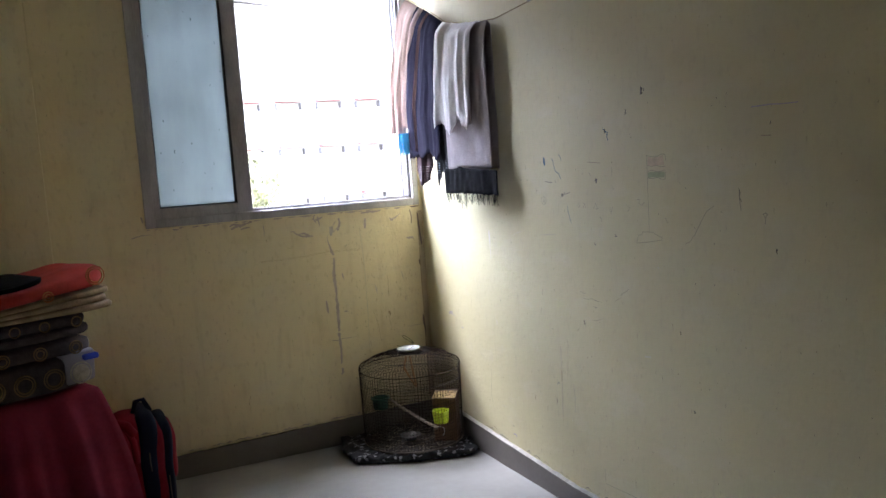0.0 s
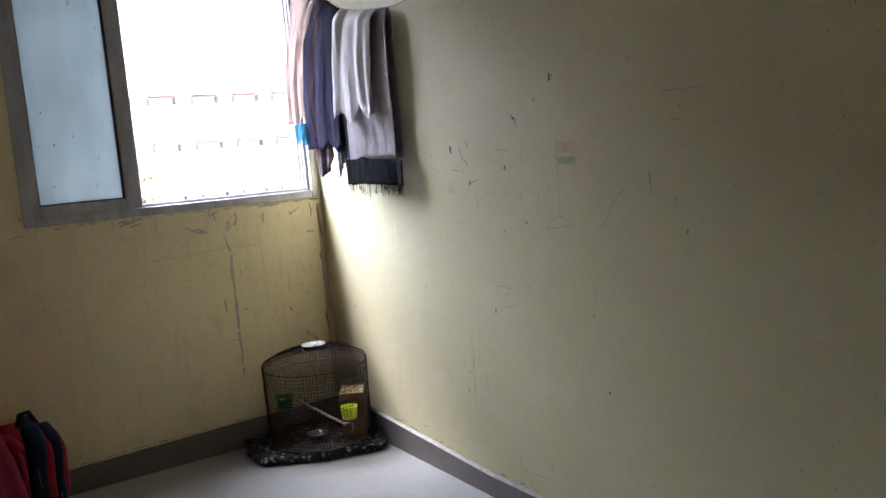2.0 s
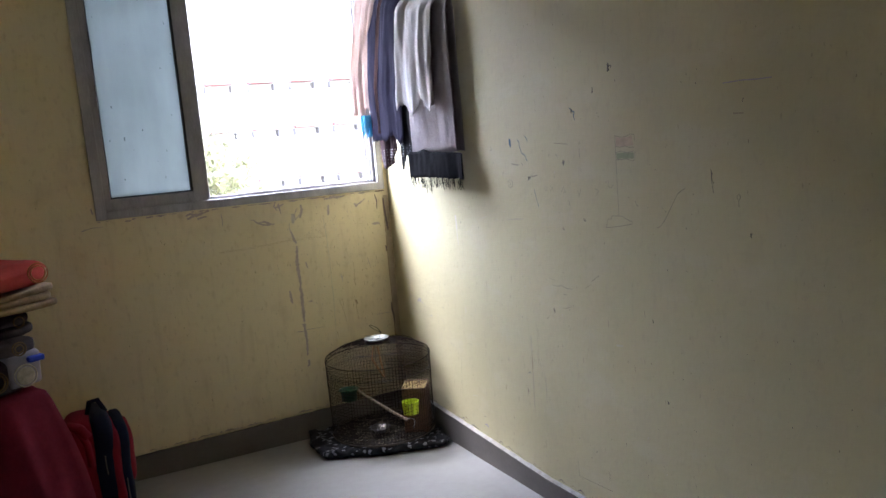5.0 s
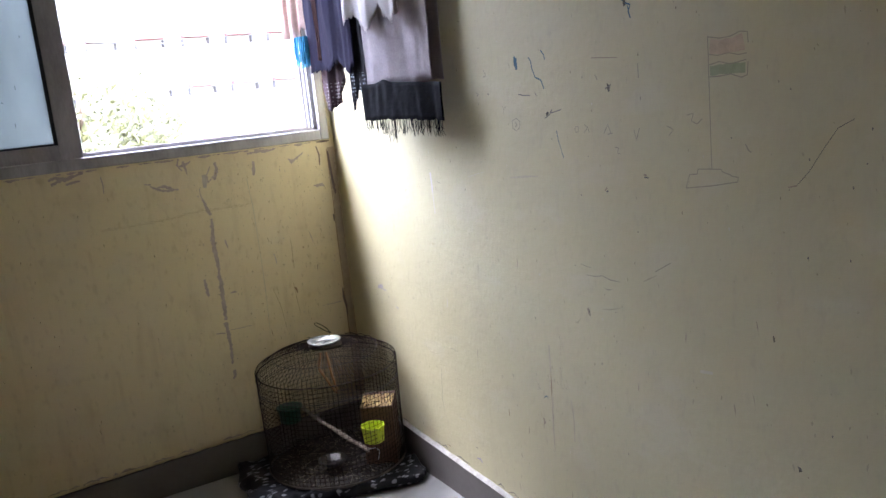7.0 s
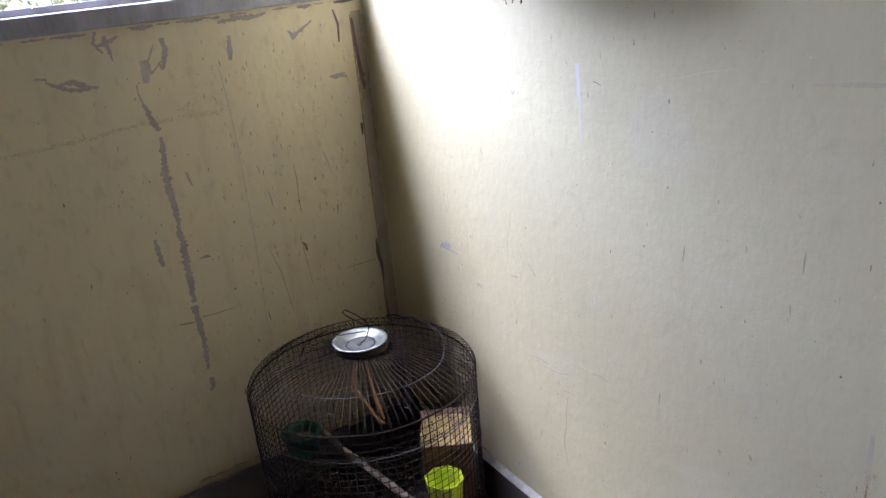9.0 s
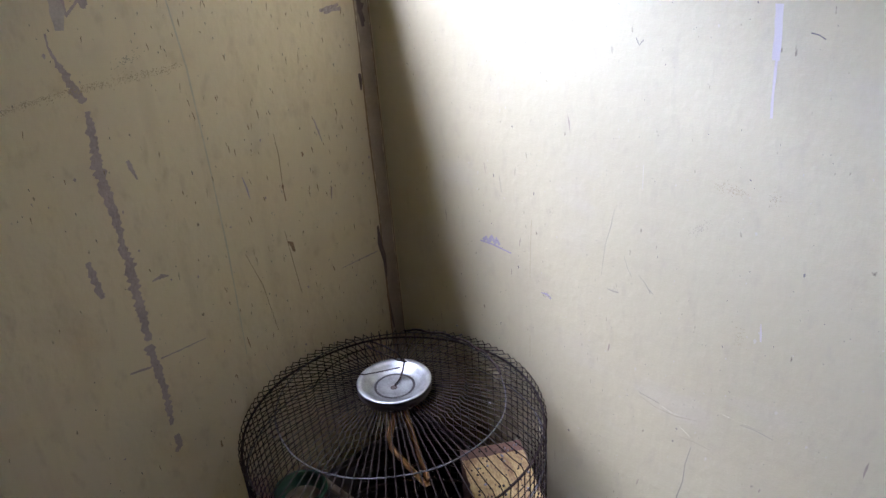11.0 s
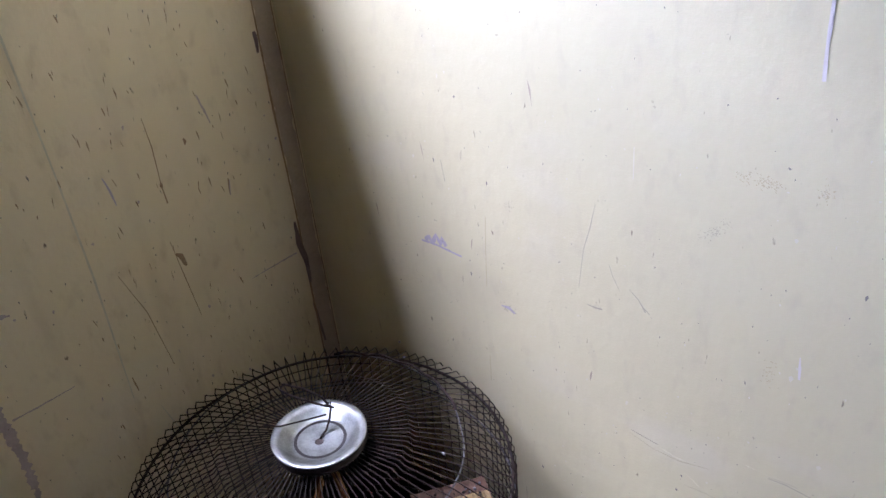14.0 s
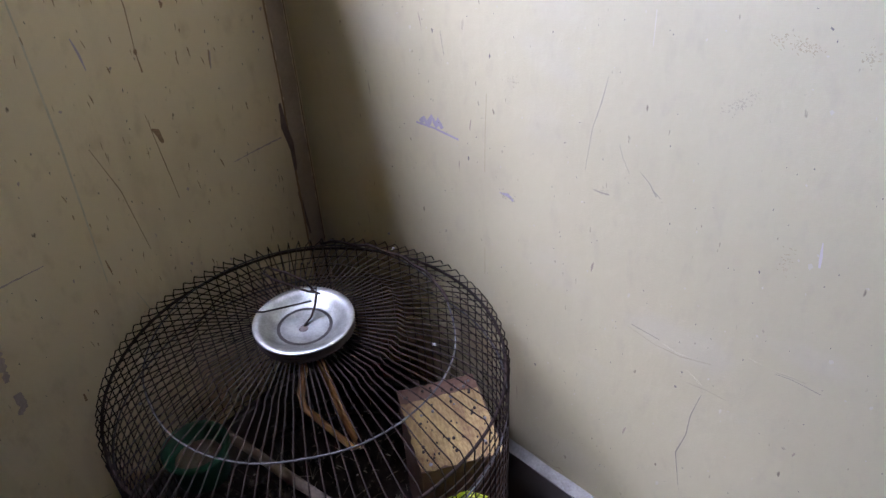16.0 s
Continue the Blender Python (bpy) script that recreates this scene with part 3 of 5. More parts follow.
for k in range(420):
    a, r = random.uniform(0, PI2), CR * 0.93 * math.sqrt(random.random())
    p, d = Vector((CX + r * math.cos(a), CY + r * math.sin(a), CB + 0.0045)), random.uniform(0, PI2)
    e, l, hgt = Vector((math.cos(d), math.sin(d), 0)), random.uniform(0.001, 0.004), random.uniform(0.001, 0.004)
    f = Vector((-e.y, e.x, 0)) * 0.0008
    vs = [husk_bm.verts.new(q) for q in (p - e * l, p + f + Vector((0, 0, hgt)), p + e * l, p - f)]
    husk_bm.faces.new(vs)
for k in range(170):
    a, r = random.uniform(0, PI2), CR * 0.86 * math.sqrt(random.random())
    d, l = random.uniform(0, PI2), random.uniform(0.004, 0.013)
    p, e = Vector((CX + r * math.cos(a), CY + r * math.sin(a), CB + 0.0065)), Vector((math.cos(d), math.sin(d), random.uniform(0, 0.3)))
    tube(husk_bm, [p - e * l, p + Vector((0, 0, 0.0015)), p + e * l], 0.0005, 4)
tagged(part("seed_husks", husk_bm, husk), "scattered seed husks on the cage floor", "husks", kind="stuff")

# ---- scarves on a cord from the window to a nail in the east wall ----
LINE_A, LINE_B = Vector((-0.10, -0.03, 0)), Vector((0.0, -0.95, 0))
LINE_D = (LINE_B - LINE_A).normalized()
LINE_N = Vector((LINE_D.y, -LINE_D.x, 0))
CORD = [(0.0, 1.80), (0.1, 1.75), (0.22, 1.69), (0.3, 1.652), (0.42, 1.585), (0.52, 1.562), (0.62, 1.55), (0.72, 1.543), (0.905, 1.562)]


def on_line(s, z, off=0.0):
    return LINE_A + LINE_D * s + LINE_N * off + Vector((0, 0, z))


def cord_z(s):
    return float(np.interp(s, [c[0] for c in CORD], [c[1] for c in CORD]))


cord = thing("cord", "thin pale cord tied from the window to a wall nail", "cord")
part("line", tube(bmesh.new(), [on_line(s, z) for s, z in CORD], 0.0015, 6), tan_cloth, cord, smooth=True)
part("nail", tube(bmesh.new(), [on_line(0.93, 1.562, -0.012), on_line(0.9, 1.562, 0.004)], 0.002, 6), steel, cord)


def hung(name, mat, s_top, s_low, z_front, z_back, off, folds, deep, label, seed=0.0, ragged=0.006, nu=72, nv=44, parent=None, bow=0.0):
    """A cloth over the cord: s ranges at the cord and at the front hem, hem heights, mean standoff, number and depth of folds."""
    def place(u, v):
        back = v < 0.4
        s_at_top = s_top[0] + (s_top[1] - s_top[0]) * u
        zt = cord_z(s_at_top) + 0.006
        k = (0.4 - v) / 0.4 if back else (v - 0.4) / 0.6
        hem = z_back if back else z_front
        hem = hem + ragged * noise.noise((u * 30 + seed, seed, 0)) + 2.5 * ragged * noise.noise((u * 4 + seed, 7, 0)) + bow * (2 * u - 1) ** 2
        z = zt + (hem - zt) * k
        low = s_low[0] + (s_low[1] - s_low[0]) * u
        ease = min(1.0, k * 1.5) ** 0.8
        s = s_at_top + (low - s_at_top) * (ease if not back else 0.3 * ease)
        uw = u + 0.16 * noise.noise((u * 2.6 + seed, k * 0.5, 1.7)) + 0.05 * noise.noise((u * 7 + seed, k * 0.8, 4.1))
        ph = PI2 * folds * uw + seed
        swell = 0.55 + 0.75 * noise.noise((u * 3.3 + seed * 2, k * 0.9, 8.0))
        wave = (math.sin(ph) * swell + 0.9 * noise.noise((u * 5 + seed, k * 1.6, seed)) + 0.3 * noise.noise((u * 15, k * 5, seed))) * deep * (0.4 + 0.6 * min(1, 2.5 * k))
        side = (-0.010 if back else off) * min(1.0, k * 9) ** 0.6
        s += 0.006 * noise.noise((k * 5, u * 3, seed + 3)) * k
        p = on_line(s, z, side + (wave if not back else wave * 0.4))
        p.x = min(p.x, -0.006)
        return p

    ob = part(name, sheet(nu, nv, place), mat, parent, smooth=True)
    thicken(ob, 0.0012)
    return tagged(ob, label, "scarf", "scarves on the cord") if not parent else ob


hung("scarf", peach_cloth, (0.17, 0.3), (0.025, 0.15), 1.215, 1.3, 0.032, 2.3, 0.010, "peach voile scarf draped over a cord", 1.0, 0.02)
navy = hung("scarf", navy_cloth, (0.25, 0.43), (0.15, 0.37), 1.12, 1.12, 0.03, 1.4, 0.007, "dusty navy scarf with rust edging over a cord", 2.0, 0.012)
hung("edging", rust_cloth, (0.325, 0.336), (0.215, 0.226), 1.145, 1.3, 0.040, 0.5, 0.003, "", 2.4, 0.004, 6, 44, navy)
hung("scarf", plum_cloth, (0.28, 0.40), (0.155, 0.28), 1.02, 1.2, 0.008, 1.8, 0.012, "plum brown scarf hanging behind a navy one", 4.0, 0.008, bow=0.07)
shawl = hung("scarf", shawl_cloth, (0.46, 0.682), (0.40, 0.68), 1.062, 1.06, 0.020, 1.3, 0.006, "grey woven shawl with a black fringed hem", 5.0, 0.002)
hung("scarf", pale_cloth, (0.42, 0.64), (0.375, 0.61), 1.215, 1.35, 0.042, 3.3, 0.010, "pale grey voile scarf bunched over a cord", 6.0, 0.02)
hung("scarf", net_black, (0.40, 0.45), (0.325, 0.40), 1.03, 1.2, 0.016, 1.2, 0.006, "narrow black scarf end with dotted net", 7.0, 0.02, 24, 44)


def hem_band(u, v):
    s = 0.392 + 0.325 * u
    z = 1.069 - 0.014 * u * u - (0.088 - 0.004 * u) * v + (0.006 * noise.noise((u * 14, 3, 0)) if v > 0.5 else 0) + 0.008 * math.exp(-((u - 0.32) * 14) ** 2) * (1 - v)
    return on_line(s, z, 0.028 + 0.008 * noise.noise((u * 4, 1, 2)) + 0.004 * noise.noise((u * 13, v, 5)))


hem = part("hem", sheet(90, 8, hem_band), black_cloth, shawl, "black fringed hem", True)
thicken(hem, 0.004)
fringe = bmesh.new()
random.seed(11)
for k in range(150):
    u = random.random()
    s = 0.392 + 0.325 * u
    l, o = random.uniform(0.008, 0.03) * (1.7 if 0.3 < u < 0.42 else 1), 0.028 + 0.008 * noise.noise((u * 4, 1, 2))
    tube(fringe, [on_line(s, 0.984 - 0.012 * u * u, o), on_line(s + random.uniform(-0.004, 0.004), 0.978 - 0.012 * u * u - l * 0.6, o), on_line(s + random.uniform(-0.008, 0.008), 0.974 - 0.012 * u * u - l, o + random.uniform(-0.004, 0.004))], 0.0006, 3)
part("fringe", fringe, black_cloth, hem, "loose black threads")
cy = bmesh.new()
for k in range(70):
    s, z, o = random.uniform(0.105, 0.15), random.uniform(1.13, 1.165), random.uniform(0.012, 0.055)
    tube(cy, [on_line(s + 0.004, 1.215, o * 0.8 + 0.008), on_line(s, 1.18, o), on_line(s + random.uniform(-0.004, 0.004), z, o + random.uniform(-0.008, 0.008))], 0.0016, 4)
tagged(part("tassel", cy, cyan_cloth), "bright cyan tassel of a scarf on the cord", "tassel")

# ---- the covered trunk with its stack of bedding, and the school bag ----
STACK_TURN = Matrix.Translation((-1.295, -0.52, 0)) @ pose(0, 0, 0, 0, 0, 24) @ Matrix.Translation((1.295, 0.52, 0))
TX0, TX1, TY0, TY1, TZ = -1.9, -1.325, -0.52, -0.13, 0.515


def drape(u, v):
    a = PI2 * u
    c, s = math.cos(a), math.sin(a)
    k = 1 / max(abs(c), abs(s))
    q = min(1.0, v / 0.3)
    hx, hy = (TX1 - TX0) / 2, (TY1 - TY0) / 2
    x, y = (abs(c * k) ** 1.0) * math.copysign(hx, c) * q, (abs(s * k)) * math.copysign(hy, s) * q
    fall = max(0.0, (v - 0.3) / 0.7)
    fold = math.sin(a * 13 + 1.2) * 0.5 + math.sin(a * 23 + 0.4) * 0.3 + 0.22 * math.sin(a * 41 + 3 * fall) + noise.noise((c * 4, s * 4, fall * 1.5))
    out = 0.118 * fall ** 0.55 + 0.042 * fold * fall ** 0.7
    d = Vector((c, s, 0))
    p = Vector(((TX0 + TX1) / 2 + x, (TY0 + TY1) / 2 + y, TZ - TZ * min(1, fall) + 0.003)) + d * out
    p.z += 0.004 * noise.noise((p.x * 12, p.y * 12, 2)) * (1 - fall)
    p.z = max(p.z, 0.003)
    return p


trunk = thing("covered_trunk", "trunk covered by a draped maroon bedsheet", "trunk")
trunk.matrix_world = STACK_TURN
part("chest", boxes((TX0 + 0.01, TX1 - 0.01, TY0 + 0.01, TY1 - 0.01, 0.0, TZ - 0.004), bevel=0.01), dark_wood, trunk)
part("bedsheet", sheet(200, 48, drape), maroon, trunk, "draped maroon bedsheet", True)


def folded(name, x0, x1, z0, z1, mat, label, layers=1, wrinkle=0.007, y0=-0.53, y1=-0.15, power=0.2):
    ob = thing(name, label, "bedding", "stack of folded bedding")
    ob.matrix_world = STACK_TURN
    h = (z1 - z0) / layers
    for k in range(layers):
        part("fold", pillow(x0, x1 - 0.012 * (k % 2), y0 + 0.01 * math.sin(k + z0 * 50), y1, z0 + k * h, z0 + (k + 1) * h, power, wrinkle, 11.0), mat, ob, smooth=True)
    if z0 >= 0.735:
        for o in ob.children:
            for v in o.data.vertices:
                v.co.z = 0.735 + (v.co.z - 0.735) * (1 - 0.3 * min(1.3, max(0.0, (-1.25 - v.co.x) / 0.2)))
    return ob


def ring_print(parent, mat, x, y, z, r, turns=1):
    for k in range(turns):
        part("print_ring", tube(bmesh.new(), [(x + (r - 0.007 * k) * math.cos(a), y, z + (r - 0.007 * k) * math.sin(a)) for a in (PI2 * j / 20 for j in range(20))], 0.0022, 4, True), mat, parent)


low_quilt = folded("folded_quilt", -1.9, -1.295, 0.517, 0.612, brown_cloth, "dark taupe quilt with ring print, folded", 1, 0.012, power=0.3)
for x in (-1.60, -1.52, -1.44):
    ring_print(low_quilt, gold_print, x, -0.5335, 0.562, 0.028, 2)
mid_quilt = folded("folded_quilt", -1.9, -1.30, 0.612, 0.667, brown_cloth, "dark taupe folded quilt", 1, 0.013, power=0.36)
for x in (-1.57, -1.47, -1.37):
    ring_print(mid_quilt, gold_print, x, -0.534, 0.64, 0.018, 2)
top_quilt = folded("folded_quilt", -1.9, -1.287, 0.667, 0.735, brown_cloth, "dark taupe quilt with pale printed edge", 2, 0.012, power=0.36)
for x in (-1.53, -1.45, -1.36):
    ring_print(top_quilt, gold_print, x, -0.534, 0.713, 0.014)
white_sheet = folded("folded_sheet", -1.41, -1.313, 0.53, 0.63, white_cloth, "greyish white folded sheet with a blue band", 1, 0.008, -0.541, -0.3)
part("band", boxes((-1.355, -1.309, -0.545, -0.36, 0.597, 0.614), bevel=0.005), blue_cloth, white_sheet, "bright blue band")
part("print_disc", lathe([(0.0, 0.0), (0.024, 0.0), (0.025, 0.001), (0.024, 0.002), (0.0, 0.002)], 28), cream_print, white_sheet, "cream printed disc")
white_sheet.children[-1].matrix_basis = pose(-1.368, -0.5445, 0.566, 90, 0, 0)
ring_print(white_sheet, cream_print, -1.368, -0.544, 0.566, 0.03)
folded("folded_sheet", -1.9, -1.23, 0.735, 0.798, tan_cloth, "tan cotton sheets folded in thin layers", 3, 0.003)
spread = folded("folded_bedspread", -1.9, -1.226, 0.795, 0.866, orange_cloth, "orange red printed bedspread, folded", 1, 0.010, power=0.42)
ring_print(spread, ochre_print, -1.29, -0.5335, 0.836, 0.027, 2)
ring_print(spread, ochre_print, -1.43, -0.533, 0.795, 0.014, 2)
folded("folded_shirt", -1.9, -1.41, 0.864, 0.886, black_cloth, "black folded garment on the bedding", 1, 0.006, -0.48, -0.2)

bag_shift = pose(-0.022, 0, 0)
bag = thing("school_bag", "slumped red and navy nylon school bag on the floor", "bag")
bag.matrix_world = bag_shift
part("body", pillow(-1.27, -1.13, -0.33, -0.05, 0.002, 0.325, 0.5, 0.014, 8), bag_red, bag, smooth=True)
gusset = part("gusset", pillow(-1.19, -1.115, -0.34, -0.045, 0.004, 0.342, 0.5, 0.012, 8), bag_navy, bag, "navy gusset", True)
part("panel", pillow(-1.15, -1.10, -0.335, -0.05, 0.004, 0.30, 0.45, 0.010, 8), bag_red, bag, "red panel", True)
pocket = part("pocket", pillow(-1.125, -1.075, -0.325, -0.06, 0.004, 0.305, 0.45, 0.010, 8), bag_navy, bag, "navy front pocket", True)
part("pocket_edge", pillow(-1.10, -1.063, -0.30, -0.08, 0.09, 0.275, 0.5, 0.008, 8), bag_red, pocket, "red pocket edge", True)
part("strap", tube(bmesh.new(), [(-1.26, -0.29, 0.30), (-1.24, -0.325, 0.33), (-1.215, -0.34, 0.322), (-1.195, -0.345, 0.29)], 0.015, 8), bag_red, bag, smooth=True)
part("strap", tube(bmesh.new(), [(-1.235, -0.30, 0.325), (-1.215, -0.338, 0.305), (-1.2, -0.35, 0.27), (-1.195, -0.35, 0.2)], 0.011, 8), bag_red, bag, smooth=True)
part("handle", tube(bmesh.new(), [(-1.185, -0.20, 0.325), (-1.175, -0.21, 0.365), (-1.15, -0.215, 0.37), (-1.13, -0.21, 0.325)], 0.008, 8), bag_navy, bag, smooth=True)
part("zip", tube(bmesh.new(), [(-1.155, -0.342, 0.22), (-1.155, -0.346, 0.19), (-1.153, -0.346, 0.16)], 0.0022, 5), dull_steel, gusset, "steel zip")
part("zip", tube(bmesh.new(), [(-1.1, -0.333, 0.13), (-1.1, -0.335, 0.09), (-1.098, -0.333, 0.05)], 0.0022, 5), dull_steel, pocket, "steel zip")

# ---- outside: ground, the opposite block, a tree, wires ----
tagged(part("ground", boxes((-400, 400, 0.6, 800, -9.4, -9.2)), earth), "dark lane and scrub below the house", "ground", kind="structure")
block = thing("apartment_building", "pale apartment block with rows of red awnings", "building")
# unseen length to the west and height above are added to block low sky
part("wall", boxes((-62, 46, 45, 57, -9.2, 19.5)), facade_darkened, block)
part("roof", boxes((-62.4, 46.4, 44.6, 57.4, 19.5, 19.9)), facade_darkened, block)
awning_bm = boxes((-0.75, 0.75, -0.7, 0.0, 0.0, 0.16), bevel=0.03)
first = None
for zrow in (5.3, 2.65, -0.3, -3.1, -6):
    for k in range(-20, 22):
        x = -13.0 + 2.45 * k
        if first is None:
            first = part("awning", awning_bm, terracotta, block)
            far_window = part("window", boxes((-0.6, 0.6, -0.04, 0.05, -1.5, -0.15)), window_dark, block)
            bracket = part("bracket", boxes((-0.05, 0.05, -0.55, 0.0, -0.42, -0.06)), bracket_grey, block)
            first.location, far_window.location, bracket.location = (x, 45, zrow), (x, 45, zrow), (x - 0.72, 45, zrow)
        else:
            for source, dx in ((first, 0), (far_window, 0), (bracket, -0.72)):
                o = source.copy()
                scene.collection.objects.link(o)
                o.location = (x + dx, 45, zrow)
        o = bracket.copy()
        scene.collection.objects.link(o)
        o.location = (x + 0.72, 45, zrow)

tagged(part("clothes_pole", tube(bmesh.new(), [(-1.2, 0.19, 1.84), (-0.75, 0.45, 1.85), (-0.572, 0.55, 1.85), (-0.359, 0.6, 1.839)], [0.012, 0.01, 0.008, 0.002], 8), bracket_grey, smooth=True),
    "dark tapering pole jutting out beside the window", "pole")
tagged(part("overhead_cable", tube(bmesh.new(), [(-30 + 2.5 * k, 9.0, 4.53 - 0.2 * k) for k in range(25)], 0.011, 6), bracket_grey, smooth=True),
    "thin dark overhead cable in front of a tree", "cable")

tree = thing("tree", "leafy dusty tree outside the window", "tree")
trunk_pts = [(0.3, 10.6, -9.2), (0.35, 10.5, -5), (0.45, 10.4, -2), (0.5, 10.4, 0.2), (0.6, 10.4, 1.2)]
part("trunk", tube(bmesh.new(), trunk_pts, [0.2, 0.16, 0.12, 0.07, 0.03], 9), bark, tree, smooth=True)
limbs = []
random.seed(21)
for k in range(12):
    z0 = random.uniform(-2.2, 0.6)
    a = random.uniform(0, PI2)
    base = Vector((0.6, 10.4, z0))
    tip = base + Vector((1.1 * math.cos(a), 1.0 * math.sin(a), random.uniform(0.4, 0.9)))
    limbs.append((base, tip))
    part("limb", tube(bmesh.new(), [base, base.lerp(tip, 0.5) + Vector((0, 0, 0.1)), tip], [0.05, 0.03, 0.008], 6), bark, tree, smooth=True)
leaf_bm = bmesh.new()
for k in range(520):
    d = Vector([random.gauss(0, 1) for _ in range(3)]).normalized() * random.uniform(0.45, 1.0) ** 0.6
    c = Vector((0.82 + 1.5 * d.x, 10.4 + 1.1 * d.y, 0.22 + 1.5 * d.z))
    c.z += 0.25 * noise.noise(c * 1.4)
    for j in range(20):
        p = c + Vector([random.gauss(0, 0.1) for _ in range(3)])
        d2 = Vector([random.gauss(0, 1) for _ in range(3)]).normalized()
        e = d2.orthogonal().normalized()
        l, w = random.uniform(0.045, 0.085), random.uniform(0.024, 0.04)
        leaf_bm.faces.new([leaf_bm.verts.new(q) for q in (p - d2 * l, p + e * w, p + d2 * l, p - e * w)])
part("crown", leaf_bm, foliage, tree, "dusty green leaves")

# ---- marks on the plaster: chips, scribbles, smears ----
inks = {
    "chip": cement,
    "bare": material("greyish bare patch", (0.62, 0.54, 0.45), 0.9, vary=0.15, scale=40),
    "stain": material("brown damp line", (0.63, 0.5, 0.31), 0.9, vary=0.2, scale=40),
    "pencil": material("pencil lead", (0.4, 0.35, 0.245), 0.7, vary=0.1),
    "pen": material("black ballpoint", (0.22, 0.19, 0.16), 0.6, vary=0.1),
    "dark_chip": material("dark plaster", (0.26, 0.19, 0.17), 0.9, vary=0.2, scale=40),
    "dab": material("dark dried dab", (0.12, 0.1, 0.07), 0.7, vary=0.1),
    "blue": material("blue ink", (0.07, 0.14, 0.19), 0.6, vary=0.1),
    "rust": material("reddish brown smear", (0.48, 0.38, 0.27), 0.8, vary=0.2),
    "orange": material("orange crayon", (0.62, 0.48, 0.33), 0.8, vary=0.1, scale=60),
    "green": material("green crayon", (0.41, 0.42, 0.25), 0.8, vary=0.1, scale=60),
    "smoke": material("greyish smudge", (0.53, 0.46, 0.295), 0.8, vary=0.1, scale=60),
    "violet": material("violet crayon", (0.46, 0.4, 0.46), 0.8, vary=0.1, scale=60),
    "lilac": material("lilac paint drip", (0.66, 0.59, 0.56), 0.6, vary=0.05),
    "drip": material("brown drips", (0.38, 0.25, 0.14), 0.8, vary=0.2, scale=60),
    "ridge": material("raised plaster line", (0.64, 0.58, 0.4), 0.7, vary=0.1, scale=60),
    "tan": material("tan smear", (0.54, 0.45, 0.26), 0.8, vary=0.1, scale=90),
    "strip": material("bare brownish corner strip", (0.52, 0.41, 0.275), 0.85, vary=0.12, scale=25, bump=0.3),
    "faint": material("faint grey smudge", (0.575, 0.5, 0.345), 0.8, vary=0.1, scale=60),
    "white": material("bare white putty", (0.69, 0.63, 0.47), 0.8, vary=0.1),
}


def rubbed(name, wall, ink, ws, points, layer):
    """A rubbed patch on a wall: many small grains, denser towards the line through the points."""
    rng = random.Random(len(wall.children))
    bm = bmesh.new()
    for (p, q), w in zip(zip(points, points[1:]), ws):
        for k in range(int(6 + math.dist(p, q) * (2600 if name == "plaster_seam" else 900) + 1.5 * w)):
            t, g = rng.random(), max(2.5, w) * 0.0009
            a, z = p[0] + (q[0] - p[0]) * t + rng.gauss(0, g), p[1] + (q[1] - p[1]) * t + rng.gauss(0, g)
            l, h, lean = rng.uniform(0.0003, 0.0012), rng.uniform(0.0003, 0.0008), rng.uniform(-0.0008, 0.0008)
            lift = layer - 0.000003 * (k % 30)
            bm.faces.new([bm.verts.new((a + u, lift, z + v) if wall is wall_north else (lift, a + u, z + v)) for u, v in ((-l, -lean), (-0.2 * l, -h), (l, lean), (0.3 * l, h))])
    return part(name, bm, inks[ink], wall)


def ridge(wall, radius, points):
    """A raised line of old plaster half sunk in a wall, along (run, height) points; radius in millimetres."""
    fine = []
    for p, q in zip(points, points[1:]):
        n = max(2, int(math.dist(p, q) / 0.004))
        fine += [(p[0] + (q[0] - p[0]) * k / n, p[1] + (q[1] - p[1]) * k / n) for k in range(n)]
    fine.append(points[-1])
    n = len(fine) - 1
    rad = [0.001 * radius * (0.15 + max(0.0, math.sin(math.pi * k / n)) ** 0.6) * (0.8 + 0.5 * noise.noise((fine[k][0] * 90, fine[k][1] * 90, 2))) for k in range(n + 1)]
    pts = [(a + 0.001 * noise.noise((z * 60, a * 60, 1)), z + 0.001 * noise.noise((a * 60, z * 60, 5))) for a, z in fine]
    return part("plaster_ridge", tube(bmesh.new(), [(a, 0.0007 * radius, z) if wall is wall_north else (0.0007 * radius, a, z) for a, z in pts], rad, 6), paint_north if wall is wall_north else paint_east, wall, smooth=True)


